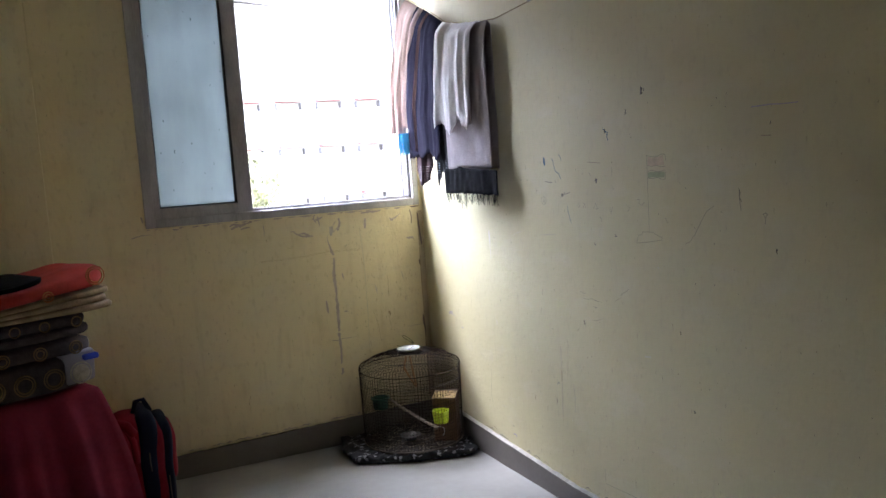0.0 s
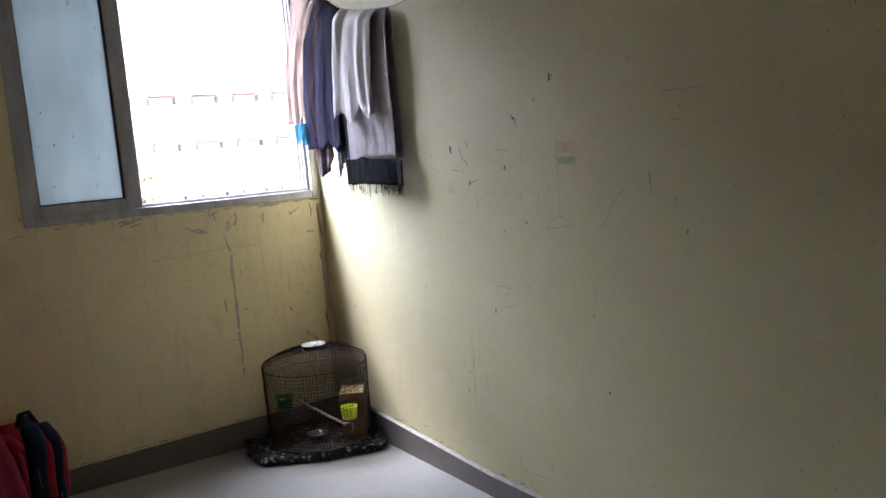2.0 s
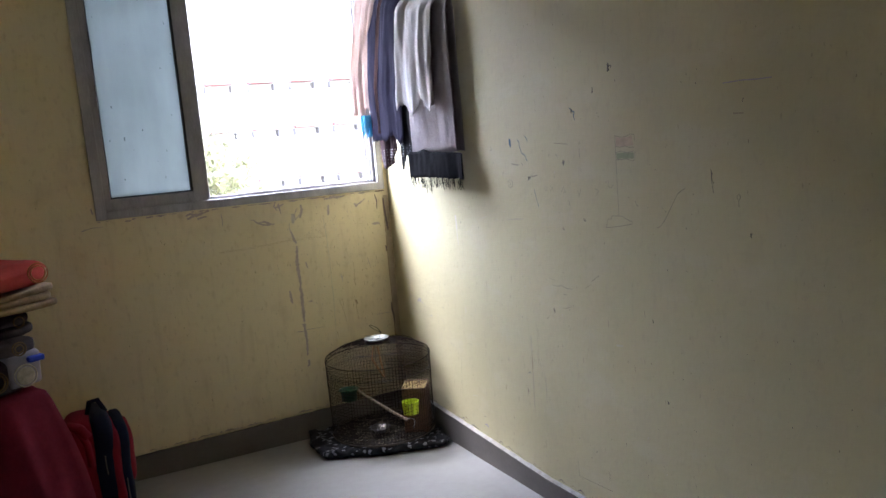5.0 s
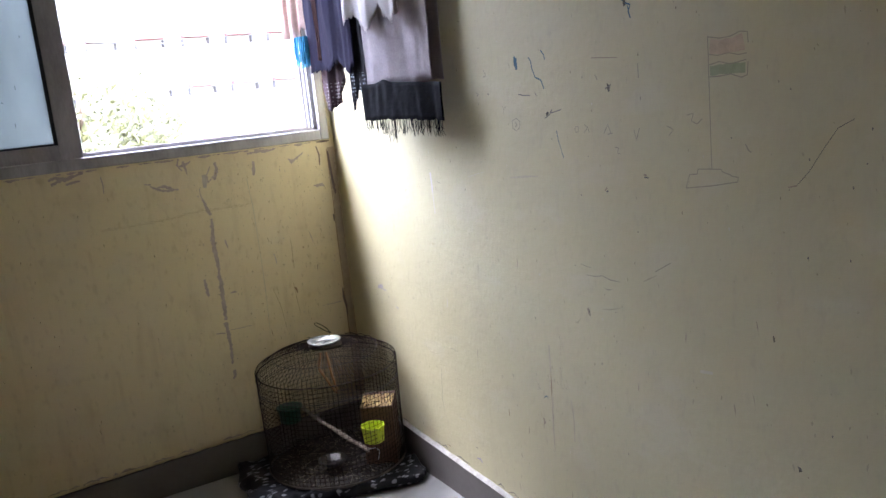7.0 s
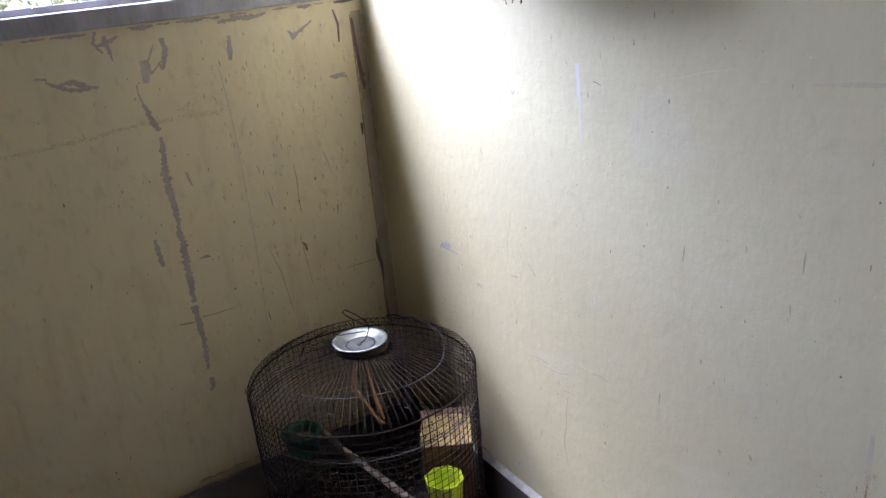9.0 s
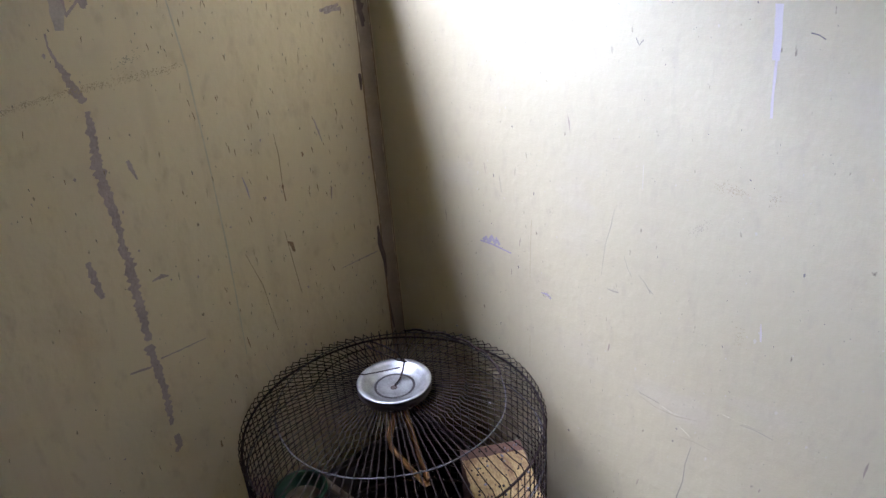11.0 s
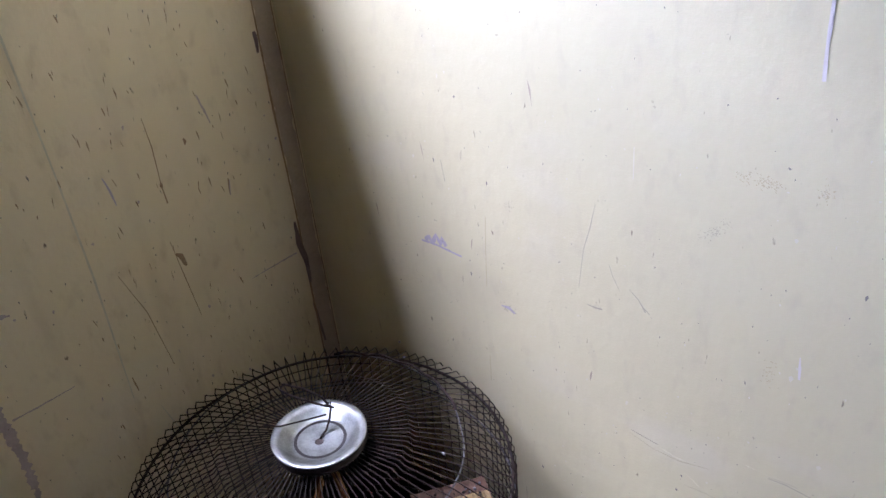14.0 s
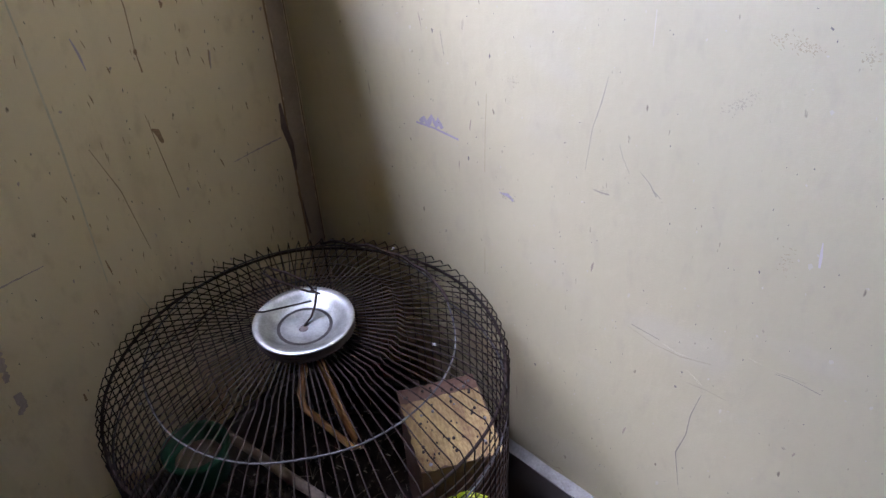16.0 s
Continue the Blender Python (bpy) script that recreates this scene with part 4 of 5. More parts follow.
def mark(name, wall, ink, width, points):
    """A thin ragged band on a wall along (run, height) points; width in millimetres, one or one a point."""
    north = wall is wall_north
    if ink == "chip" and north and points[0][0] > -0.06:
        ink = "dark_chip"  # chips next to the corner take a darker tone
    layer = -0.00015 - 0.000011 * (7 * len(wall.children) % 41)
    ws = width if isinstance(width, list) else [width * (0.65 if ink in ("pen", "blue") else 1)] * len(points)
    if not north and ink in ("smoke", "tan", "white", "pencil") and points[0][0] > -0.75:
        ws = [0.6 * w for w in ws]
    bm = bmesh.new()
    if name in ("plaster_seam", "scuff") or name == "scratch" and ink == "rust" or name in ("smear", "blot", "smudge") and not north and ink in ("tan", "smoke", "rust", "pencil", "faint"):
        return rubbed(name, wall, ink, ws, points, layer)
    fine = []
    for (p, q), (wa, wb) in zip(zip(points, points[1:]), zip(ws, ws[1:])):
        n = max(2, int(math.dist(p, q) / (0.0022 if ink == "chip" else 0.006)))
        fine += [(p[0] + (q[0] - p[0]) * k / n, p[1] + (q[1] - p[1]) * k / n, wa + (wb - wa) * k / n) for k in range(n)]
    fine.append((*points[-1], ws[-1]))
    rag = 0.55 if ink == "chip" else 0.2
    rows = []
    for i, (a, z, w) in enumerate(fine):
        a0, z0, _ = fine[max(0, i - 1)]
        a1, z1, _ = fine[min(len(fine) - 1, i + 1)]
        d = Vector((a1 - a0, z1 - z0))
        d = d.normalized() if d.length else Vector((1, 0))
        h = 0.0005 * w
        pair = []
        for side in (-1, 1):
            hh = h * max(0.1, 1 + rag * (noise.noise((a * 190, z * 190, side * 5 + w)) * 1.6 + (0.9 * noise.noise((a * 620, z * 620, side * 3)) if ink == "chip" else 0)))
            aa, zz = a - d.y * hh * side, z + d.x * hh * side
            lift = -0.00008 if ink == "strip" else layer
            pair.append(bm.verts.new((aa, lift, zz) if north else (lift, aa, zz)))
        rows.append(pair)
    for p, q in zip(rows, rows[1:]):
        bm.faces.new((p[0], p[1], q[1], q[0]))
    return part(name, bm, inks[ink], wall)


mark("paint_chip", wall_north, "chip", [1.5, 2, 6, 11, 7], [(-0.416, 0.838), (-0.417, 0.824), (-0.411, 0.802), (-0.405, 0.782), (-0.397, 0.76)])
mark("paint_chip", wall_north, "chip", [4.5, 9.9, 12.6, 11.7, 9.9, 9.0, 13.5, 11.7, 9.9, 8.1], [(-0.396, 0.75), (-0.398, 0.723), (-0.401, 0.691), (-0.401, 0.66), (-0.398, 0.624), (-0.398, 0.587), (-0.397, 0.553), (-0.399, 0.522), (-0.399, 0.49), (-0.399, 0.454)])
mark("paint_chip", wall_north, "chip", [10.8, 9.9, 9.0, 9.0, 6.3], [(-0.402, 0.448), (-0.4, 0.424), (-0.397, 0.396), (-0.398, 0.355), (-0.4, 0.322)])
mark("paint_chip", wall_north, "chip", [7.2, 9.9, 4.5], [(-0.398, 0.304), (-0.397, 0.288), (-0.404, 0.278)])
mark("paint_chip", wall_north, "chip", [5, 9, 8, 5], [(-0.442, 0.583), (-0.44, 0.564), (-0.439, 0.544), (-0.437, 0.533)])
mark("paint_chip", wall_north, "chip", [2, 5, 2], [(-0.376, 0.529), (-0.364, 0.531), (-0.355, 0.528)])
mark("paint_chip", wall_north, "chip", [2, 1.5, 1], [(-0.391, 0.423), (-0.364, 0.422), (-0.327, 0.422)])
mark("paint_chip", wall_north, "chip", [2, 3, 2], [(-0.433, 0.421), (-0.418, 0.419), (-0.405, 0.417)])
mark("paint_chip", wall_north, "chip", [4, 5, 2], [(-0.368, 0.684), (-0.366, 0.673), (-0.362, 0.659)])
mark("paint_chip", wall_north, "chip", [7, 9, 3], [(-0.013, 0.795), (-0.018, 0.785), (-0.012, 0.77)])
mark("paint_chip", wall_north, "chip", [4, 5, 3], [(-0.031, 0.704), (-0.03, 0.695), (-0.031, 0.681)])
mark("paint_chip", wall_north, "chip", [3, 8, 7, 4], [(-0.031, 0.473), (-0.031, 0.444), (-0.026, 0.418), (-0.026, 0.383)])
mark("paint_chip", wall_north, "chip", [3, 4, 3], [(-0.028, 0.353), (-0.025, 0.321), (-0.022, 0.288)])
mark("paint_chip", wall_north, "chip", [1, 1.5, 2], [(-0.104, 0.431), (-0.067, 0.432), (-0.037, 0.432)])
mark("paint_chip", wall_north, "chip", [4, 6, 4], [(-0.081, 0.797), (-0.064, 0.798), (-0.051, 0.8)])
mark("plaster_patch", wall_north, "bare", [12, 16, 8], [(-0.399, 0.874), (-0.398, 0.857), (-0.401, 0.838)])
mark("paint_chip", wall_north, "chip", [6, 5], [(-0.373, 0.864), (-0.37, 0.855)])
mark("paint_chip", wall_north, "chip", [4, 6, 3], [(-0.46, 0.926), (-0.467, 0.909), (-0.455, 0.893)])
mark("paint_chip", wall_north, "chip", [2, 3, 3, 3, 2], [(-0.378, 0.895), (-0.391, 0.872), (-0.39, 0.851), (-0.37, 0.869), (-0.362, 0.893)])
mark("paint_chip", wall_north, "chip", [5, 6, 5], [(-0.254, 0.893), (-0.258, 0.872), (-0.258, 0.854)])
mark("paint_chip", wall_north, "chip", [4, 5, 2], [(-0.149, 0.886), (-0.137, 0.879), (-0.114, 0.892)])
mark("paint_chip", wall_north, "chip", [4, 7, 5], [(-0.546, 0.862), (-0.523, 0.849), (-0.497, 0.842)])
mark("paint_chip", wall_north, "chip", [2, 3, 2], [(-0.665, 0.905), (-0.662, 0.881), (-0.664, 0.861)])
mark("paint_chip", wall_north, "chip", [4, 5], [(-0.075, 0.794), (-0.048, 0.795)])
mark("paint_chip", wall_north, "chip", [6, 8, 4], [(-0.785, 0.9), (-0.763, 0.908), (-0.746, 0.914)])
mark("paint_chip", wall_north, "chip", [5, 6, 8, 5], [(-0.024, 0.894), (-0.023, 0.867), (-0.018, 0.792), (-0.015, 0.764)])
mark("paint_chip", wall_north, "chip", [4, 2, 1], [(-1.136, 0.9), (-1.101, 0.908), (-1.067, 0.907)])
mark("paint_chip", wall_north, "chip", [5, 6], [(-1.098, 0.973), (-1.093, 0.952)])
mark("paint_chip", wall_north, "chip", [5, 5], [(-0.738, 0.913), (-0.705, 0.921)])
mark("paint_chip", wall_north, "chip", [4, 4], [(-0.923, 0.922), (-0.899, 0.924)])
mark("paint_chip", wall_north, "chip", [4, 4], [(-0.993, 0.918), (-0.973, 0.918)])
mark("paint_chip", wall_north, "chip", [1.5, 2, 1], [(-0.114, 0.662), (-0.109, 0.643), (-0.106, 0.628)])
mark("paint_chip", wall_north, "chip", [1.2, 1.2], [(-0.101, 0.56), (-0.104, 0.542)])
mark("pen_line", wall_east, "pencil", 1.6, [(-1.443, 1.075), (-1.442, 0.975), (-1.441, 0.878)])
mark("pen_line", wall_east, "pencil", 1.6, [(-1.444, 1.073), (-1.465, 1.069), (-1.485, 1.07), (-1.501, 1.075), (-1.514, 1.073), (-1.515, 1.058)])
mark("pen_line", wall_east, "pencil", 1.4, [(-1.443, 1.048), (-1.46, 1.045), (-1.481, 1.047), (-1.497, 1.043), (-1.512, 1.044)])
mark("pen_line", wall_east, "pencil", 1.4, [(-1.442, 1.032), (-1.463, 1.036), (-1.483, 1.031), (-1.511, 1.035)])
mark("pen_line", wall_east, "pencil", 1.6, [(-1.441, 1.015), (-1.462, 1.015), (-1.483, 1.017), (-1.502, 1.011), (-1.512, 1.014), (-1.514, 1.032)])
mark("crayon_shading", wall_east, "orange", 16, [(-1.447, 1.063), (-1.464, 1.059), (-1.484, 1.06), (-1.507, 1.064)])
mark("crayon_shading", wall_east, "orange", 8, [(-1.446, 1.052), (-1.464, 1.05), (-1.484, 1.051), (-1.509, 1.052)])
mark("crayon_shading", wall_east, "green", 14, [(-1.445, 1.024), (-1.463, 1.025), (-1.483, 1.025), (-1.509, 1.024)])
mark("pen_line", wall_east, "pencil", 1.6, [(-1.388, 0.847), (-1.397, 0.868), (-1.412, 0.869), (-1.414, 0.877), (-1.459, 0.878), (-1.461, 0.874), (-1.476, 0.87), (-1.479, 0.868), (-1.49, 0.867), (-1.489, 0.86), (-1.44, 0.852), (-1.388, 0.846)])
mark("pen_line", wall_east, "pen", 1.6, [(-1.674, 0.948), (-1.651, 0.937), (-1.63, 0.91), (-1.607, 0.878), (-1.589, 0.86)])
mark("pen_line", wall_east, "rust", 2, [(-1.589, 0.859), (-1.575, 0.856)])
mark("paint_blot", wall_east, "blue", 11, [(-0.96, 1.083), (-0.96, 1.07), (-0.96, 1.061)])
mark("pen_line", wall_east, "blue", 4, [(-1.001, 1.081), (-1.008, 1.073), (-1.01, 1.059), (-1.019, 1.042), (-1.036, 1.036), (-1.043, 1.019)])
mark("pen_line", wall_east, "blue", 4, [(-1.041, 1.091), (-1.05, 1.082), (-1.052, 1.073)])
mark("pen_line", wall_east, "pen", 3, [(-1.039, 0.964), (-1.053, 0.969), (-1.063, 0.98), (-1.058, 0.973), (-1.091, 0.979)])
mark("pen_line", wall_east, "pen", 4, [(-1.214, 1.01), (-1.229, 1.017), (-1.221, 1.006), (-1.227, 1.012)])
mark("pen_line", wall_east, "blue", 2.5, [(-1.072, 0.94), (-1.076, 0.92), (-1.088, 0.889)])
mark("pen_line", wall_east, "pencil", 1.6, [(-0.931, 0.961), (-0.945, 0.966), (-0.957, 0.96), (-0.956, 0.948), (-0.944, 0.941), (-0.932, 0.946), (-0.931, 0.961)])
mark("pen_line", wall_east, "pencil", 2.5, [(-0.941, 0.959), (-0.947, 0.951), (-0.939, 0.95)])
mark("pen_line", wall_east, "blue", 4, [(-1.274, 1.145), (-1.286, 1.141), (-1.281, 1.131), (-1.285, 1.12)])
mark("pen_line", wall_east, "rust", 1.5, [(-1.183, 1.065), (-1.249, 1.06)])
mark("pen_line", wall_east, "pencil", 2, [(-1.296, 1.047), (-1.296, 1.023)])
mark("pen_line", wall_east, "pencil", 1.6, [(-1.396, 0.96), (-1.41, 0.963), (-1.405, 0.951), (-1.416, 0.946), (-1.427, 0.954)])
mark("pen_line", wall_east, "pencil", 2, [(-1.505, 0.916), (-1.51, 0.907), (-1.515, 0.904)])
mark("speck", wall_east, "pen", 4, [(-1.581, 0.99), (-1.583, 0.99)])
mark("speck", wall_east, "pen", 4, [(-1.69, 0.892), (-1.691, 0.891)])
mark("speck", wall_east, "rust", 3, [(-1.197, 0.832), (-1.203, 0.838)])
mark("speck", wall_east, "rust", 3, [(-1.296, 0.864), (-1.303, 0.863)])
mark("pen_line", wall_east, "pencil", 1.6, [(-1.204, 0.933), (-1.215, 0.949), (-1.222, 0.934)])
mark("pen_line", wall_east, "pencil", 1.6, [(-1.19, 1.036), (-1.196, 1.026), (-1.193, 1.033)])
mark("pen_line", wall_east, "pencil", 1.6, [(-0.842, 1.068), (-0.85, 1.056), (-0.838, 1.054)])
mark("pen_line", wall_east, "pencil", 1.6, [(-1.354, 0.944), (-1.367, 0.938), (-1.357, 0.929)])
mark("pen_line", wall_east, "pencil", 1.6, [(-1.279, 0.939), (-1.283, 0.921), (-1.292, 0.942)])
mark("pen_line", wall_east, "violet", 2.5, [(-1.796, 1.163), (-1.848, 1.164), (-1.881, 1.162), (-1.919, 1.162)])
mark("pen_line", wall_east, "pen", 3, [(-1.848, 1.13), (-1.845, 1.122)])
mark("pen_line", wall_east, "rust", 2.5, [(-1.82, 1.101), (-1.847, 1.1)])
mark("pen_line", wall_east, "pen", 2.5, [(-1.753, 0.987), (-1.753, 0.967), (-1.757, 0.939)])
mark("pen_line", wall_east, "pen", 2, [(-1.825, 0.912), (-1.825, 0.925), (-1.82, 0.933), (-1.826, 0.937), (-1.831, 0.933), (-1.826, 0.925)])
mark("pen_line", wall_east, "pen", 4, [(-1.433, 1.248), (-1.429, 1.227)])
mark("pen_line", wall_east, "pen", 4, [(-1.44, 1.242), (-1.445, 1.239), (-1.442, 1.235)])
mark("pen_line", wall_east, "pen", 3, [(-1.368, 1.196), (-1.363, 1.182)])
mark("smudge", wall_east, "smoke", 14, [(-1.76, 1.05), (-1.768, 1.043)])
mark("pen_line", wall_east, "pen", 3, [(-1.852, 0.852), (-1.857, 0.86)])
mark("pen_line", wall_east, "blue", 3, [(-1.263, 1.154), (-1.279, 1.143), (-1.283, 1.127)])
mark("scuff", wall_east, "smoke", 10, [(-1.038, 1.481), (-1.108, 1.493)])
mark("nail_scar", wall_east, "pen", 4, [(-0.913, 1.561), (-0.953, 1.563)])
mark("pen_line", wall_east, "pen", 3, [(-1.58, 0.441), (-1.588, 0.437)])
mark("pen_line", wall_east, "violet", 2.5, [(-0.188, 0.497), (-0.212, 0.498), (-0.245, 0.496)])
mark("pen_line", wall_east, "violet", 5, [(-0.194, 0.499), (-0.2, 0.505), (-0.204, 0.498), (-0.211, 0.51), (-0.216, 0.5), (-0.219, 0.509), (-0.224, 0.501)])
mark("paint_drip", wall_east, "lilac", 7, [(-0.57, 0.844), (-0.572, 0.816), (-0.572, 0.796)])
mark("paint_drip", wall_east, "lilac", 2.5, [(-0.573, 0.797), (-0.573, 0.771), (-0.574, 0.744)])
mark("smear", wall_east, "tan", 3, [(-0.528, 0.665), (-0.544, 0.665), (-0.556, 0.667)])
mark("speck", wall_east, "pen", 2, [(-0.56, 0.681), (-0.562, 0.68)])
mark("smear", wall_east, "smoke", 4, [(-0.584, 0.667), (-0.589, 0.67)])
mark("pen_line", wall_east, "pen", 1.3, [(-0.427, 0.798), (-0.431, 0.791), (-0.436, 0.797)])
mark("pen_line", wall_east, "pen", 1.8, [(-0.6, 0.823), (-0.607, 0.822), (-0.613, 0.819)])
mark("speck", wall_east, "pen", 2.4, [(-0.502, 0.351), (-0.503, 0.349)])
mark("scuff", wall_east, "pencil", 2.5, [(-0.297, 0.457), (-0.304, 0.454), (-0.314, 0.459)])
mark("scuff", wall_east, "smoke", 4, [(-0.404, 0.503), (-0.414, 0.502)])
mark("scratch", wall_east, "pencil", 1.2, [(-0.229, 0.601), (-0.232, 0.579)])
mark("scratch", wall_east, "pencil", 1.5, [(-0.448, 0.376), (-0.477, 0.374)])
mark("scratch", wall_east, "pencil", 1.2, [(-0.579, 0.398), (-0.593, 0.4), (-0.616, 0.399)])
mark("smear", wall_east, "smoke", 4, [(-0.511, 0.612), (-0.516, 0.619)])
mark("speck", wall_east, "pencil", 3, [(-0.067, 0.721), (-0.069, 0.719)])
mark("scratch", wall_east, "pencil", 1.2, [(-0.455, 0.522), (-0.462, 0.517)])
mark("scratch", wall_east, "white", 5, [(-1.4, 0.544), (-1.426, 0.547)])
mark("scratch", wall_east, "pencil", 1.6, [(-1.31, 0.699), (-1.347, 0.719)])
mark("scratch", wall_east, "rust", 2, [(-0.994, 0.452), (-0.991, 0.401), (-0.986, 0.26)])
mark("scratch", wall_east, "rust", 2, [(-1.028, 0.46), (-1.026, 0.411)])
mark("speck", wall_east, "rust", 4, [(-1.127, 0.603), (-1.129, 0.591)])
mark("speck", wall_east, "rust", 5, [(-0.955, 0.327), (-0.96, 0.316)])
mark("scratch", wall_east, "pencil", 1.6, [(-1.196, 0.17), (-1.197, 0.127), (-1.345, 0.133)])

mark("scratch", wall_east, "rust", 2.5, [(-1.034, 0.53), (-1.032, 0.494), (-1.029, 0.426)])
mark("scratch", wall_east, "drip", [1, 3, 2], [(-0.993, 0.44), (-0.992, 0.412), (-0.99, 0.387)])
mark("scratch", wall_east, "faint", 5, [(-0.994, 0.5), (-0.993, 0.44)])
mark("scratch", wall_east, "rust", [1, 3, 3], [(-0.98, 0.418), (-1.011, 0.422), (-1.049, 0.418)])
mark("smear", wall_east, "tan", [3, 9, 6], [(-0.95, 0.336), (-0.952, 0.325), (-0.944, 0.309)])
mark("smear", wall_east, "tan", [4, 8, 3], [(-0.971, 0.311), (-0.985, 0.312), (-0.998, 0.322)])
mark("scratch", wall_east, "faint", 4, [(-0.993, 0.386), (-0.987, 0.332), (-0.986, 0.27)])
mark("scratch", wall_east, "faint", 4, [(-1.055, 0.396), (-1.059, 0.351), (-1.056, 0.306)])
mark("scratch", wall_east, "pencil", [1, 2, 1.4, 2, 0.8], [(-1.13, 0.668), (-1.157, 0.669), (-1.174, 0.673), (-1.196, 0.668), (-1.223, 0.668)])
mark("scratch", wall_east, "pencil", [0.8, 1.5, 0.8], [(-1.115, 0.688), (-1.132, 0.685), (-1.145, 0.684)])
mark("scratch", wall_east, "pencil", [0.8, 2, 0.8], [(-1.177, 0.65), (-1.188, 0.648), (-1.198, 0.65)])
mark("scratch", wall_east, "smoke", [1, 3, 1], [(-1.28, 0.677), (-1.296, 0.685), (-1.314, 0.693)])
mark("scratch", wall_east, "smoke", [1, 3, 1], [(-1.168, 0.608), (-1.191, 0.611), (-1.219, 0.619)])
mark("blot", wall_east, "pencil", [1.5, 5, 3], [(-1.131, 0.607), (-1.132, 0.594), (-1.133, 0.586)])
mark("scratch", wall_east, "smoke", [1.5, 4, 1.5], [(-1.087, 0.567), (-1.094, 0.567), (-1.103, 0.577)])
mark("speck", wall_east, "white", 4, [(-1.167, 0.59), (-1.168, 0.586)])
mark("speck", wall_east, "pencil", 3, [(-0.85, 0.4), (-0.853, 0.394)])
mark("smear", wall_east, "pencil", [1, 3, 1], [(-0.943, 0.405), (-0.948, 0.398), (-0.944, 0.389)])
mark("smear", wall_east, "blue", [1, 2.5, 1], [(-0.962, 0.375), (-0.972, 0.382), (-0.978, 0.378)])
mark("smear", wall_east, "tan", [2, 7, 4], [(-1.11, 0.462), (-1.114, 0.456), (-1.112, 0.447)])
mark("speck", wall_east, "pencil", 3, [(-1.156, 0.497), (-1.16, 0.5)])
mark("scratch", wall_east, "smoke", [1, 3], [(-1.2, 0.548), (-1.204, 0.554)])
mark("smear", wall_east, "faint", [3, 10, 3], [(-1.293, 0.561), (-1.297, 0.552), (-1.291, 0.546)])
mark("scratch", wall_east, "drip", [0.8, 2, 0.8], [(-0.508, 0.118), (-0.522, 0.117), (-0.533, 0.115)])
mark("scratch", wall_east, "white", [1, 3, 1], [(-0.584, 0.215), (-0.603, 0.218), (-0.623, 0.219)])
mark("speck", wall_east, "pen", 4, [(-0.661, 0.159), (-0.667, 0.159)])
mark("smear", wall_east, "violet", [2, 6, 3], [(-0.658, 0.13), (-0.675, 0.132), (-0.682, 0.125)])
mark("scratch", wall_east, "drip", 2, [(-0.823, 0.308), (-0.823, 0.292)])
mark("smear", wall_east, "tan", [2, 3], [(-1.071, 0.384), (-1.082, 0.387)])
mark("pen_line", wall_east, "pencil", 1.4, [(-1.213, 0.932), (-1.226, 0.934)])
mark("pen_line", wall_east, "pencil", 1.4, [(-0.9, 0.992), (-0.905, 0.984), (-0.912, 0.991)])
mark("pen_line", wall_east, "pencil", 1.4, [(-0.905, 0.984), (-0.902, 0.976)])
mark("pen_line", wall_east, "pencil", 1.4, [(-1.129, 0.947), (-1.136, 0.946), (-1.136, 0.937), (-1.128, 0.936), (-1.126, 0.942), (-1.129, 0.947)])
mark("pen_line", wall_east, "pencil", 1.4, [(-1.153, 0.95), (-1.162, 0.945), (-1.151, 0.935)])
mark("pen_line", wall_east, "pencil", 1.4, [(-1.162, 0.945), (-1.165, 0.935)])
mark("pen_line", wall_east, "pencil", 1.4, [(-1.229, 0.91), (-1.239, 0.908), (-1.235, 0.9), (-1.242, 0.898)])
mark("speck", wall_east, "pen", 5, [(-1.201, 0.83), (-1.206, 0.832)])
mark("speck", wall_east, "pen", 3, [(-1.131, 0.821), (-1.133, 0.82)])
mark("pen_line", wall_east, "pen", 4, [(-1.297, 0.86), (-1.307, 0.859)])
mark("speck", wall_east, "pen", 6, [(-0.852, 1.02), (-0.854, 1.017)])
mark("pen_line", wall_east, "pencil", 1.5, [(-0.806, 1.024), (-0.816, 1.019), (-0.807, 1.016)])
mark("scratch", wall_east, "white", [0.8, 2, 0.8], [(-0.731, 0.836), (-0.774, 0.847), (-0.814, 0.854)])
mark("scratch", wall_east, "faint", [2, 5, 2], [(-0.905, 0.844), (-0.953, 0.848), (-1.003, 0.851)])
mark("pen_line", wall_east, "pen", 3, [(-0.959, 1.013), (-0.977, 1.01), (-0.998, 1.009)])
mark("pen_line", wall_east, "pen", 2, [(-1.013, 1.014), (-1.02, 1.006), (-1.016, 1.011)])
mark("scratch", wall_east, "pencil", [0.6, 1.4, 1, 0.6], [(-0.407, 0.607), (-0.402, 0.583), (-0.395, 0.558), (-0.39, 0.516)])
mark("scratch", wall_east, "pencil", [0.5, 0.9, 0.5], [(-0.421, 0.552), (-0.425, 0.541), (-0.432, 0.529)])
mark("scratch", wall_east, "pencil", [0.6, 1.2, 2], [(-0.442, 0.534), (-0.451, 0.527), (-0.458, 0.517)])
mark("scratch", wall_east, "smoke", [0.6, 1.4, 2, 1], [(-0.445, 0.372), (-0.473, 0.366), (-0.499, 0.367), (-0.527, 0.375)])
mark("scratch", wall_east, "smoke", [0.8, 2, 1], [(-0.58, 0.4), (-0.592, 0.402), (-0.603, 0.403)])
mark("scratch", wall_east, "smoke", [0.8, 1.6, 0.8], [(-0.506, 0.341), (-0.527, 0.344), (-0.546, 0.344)])
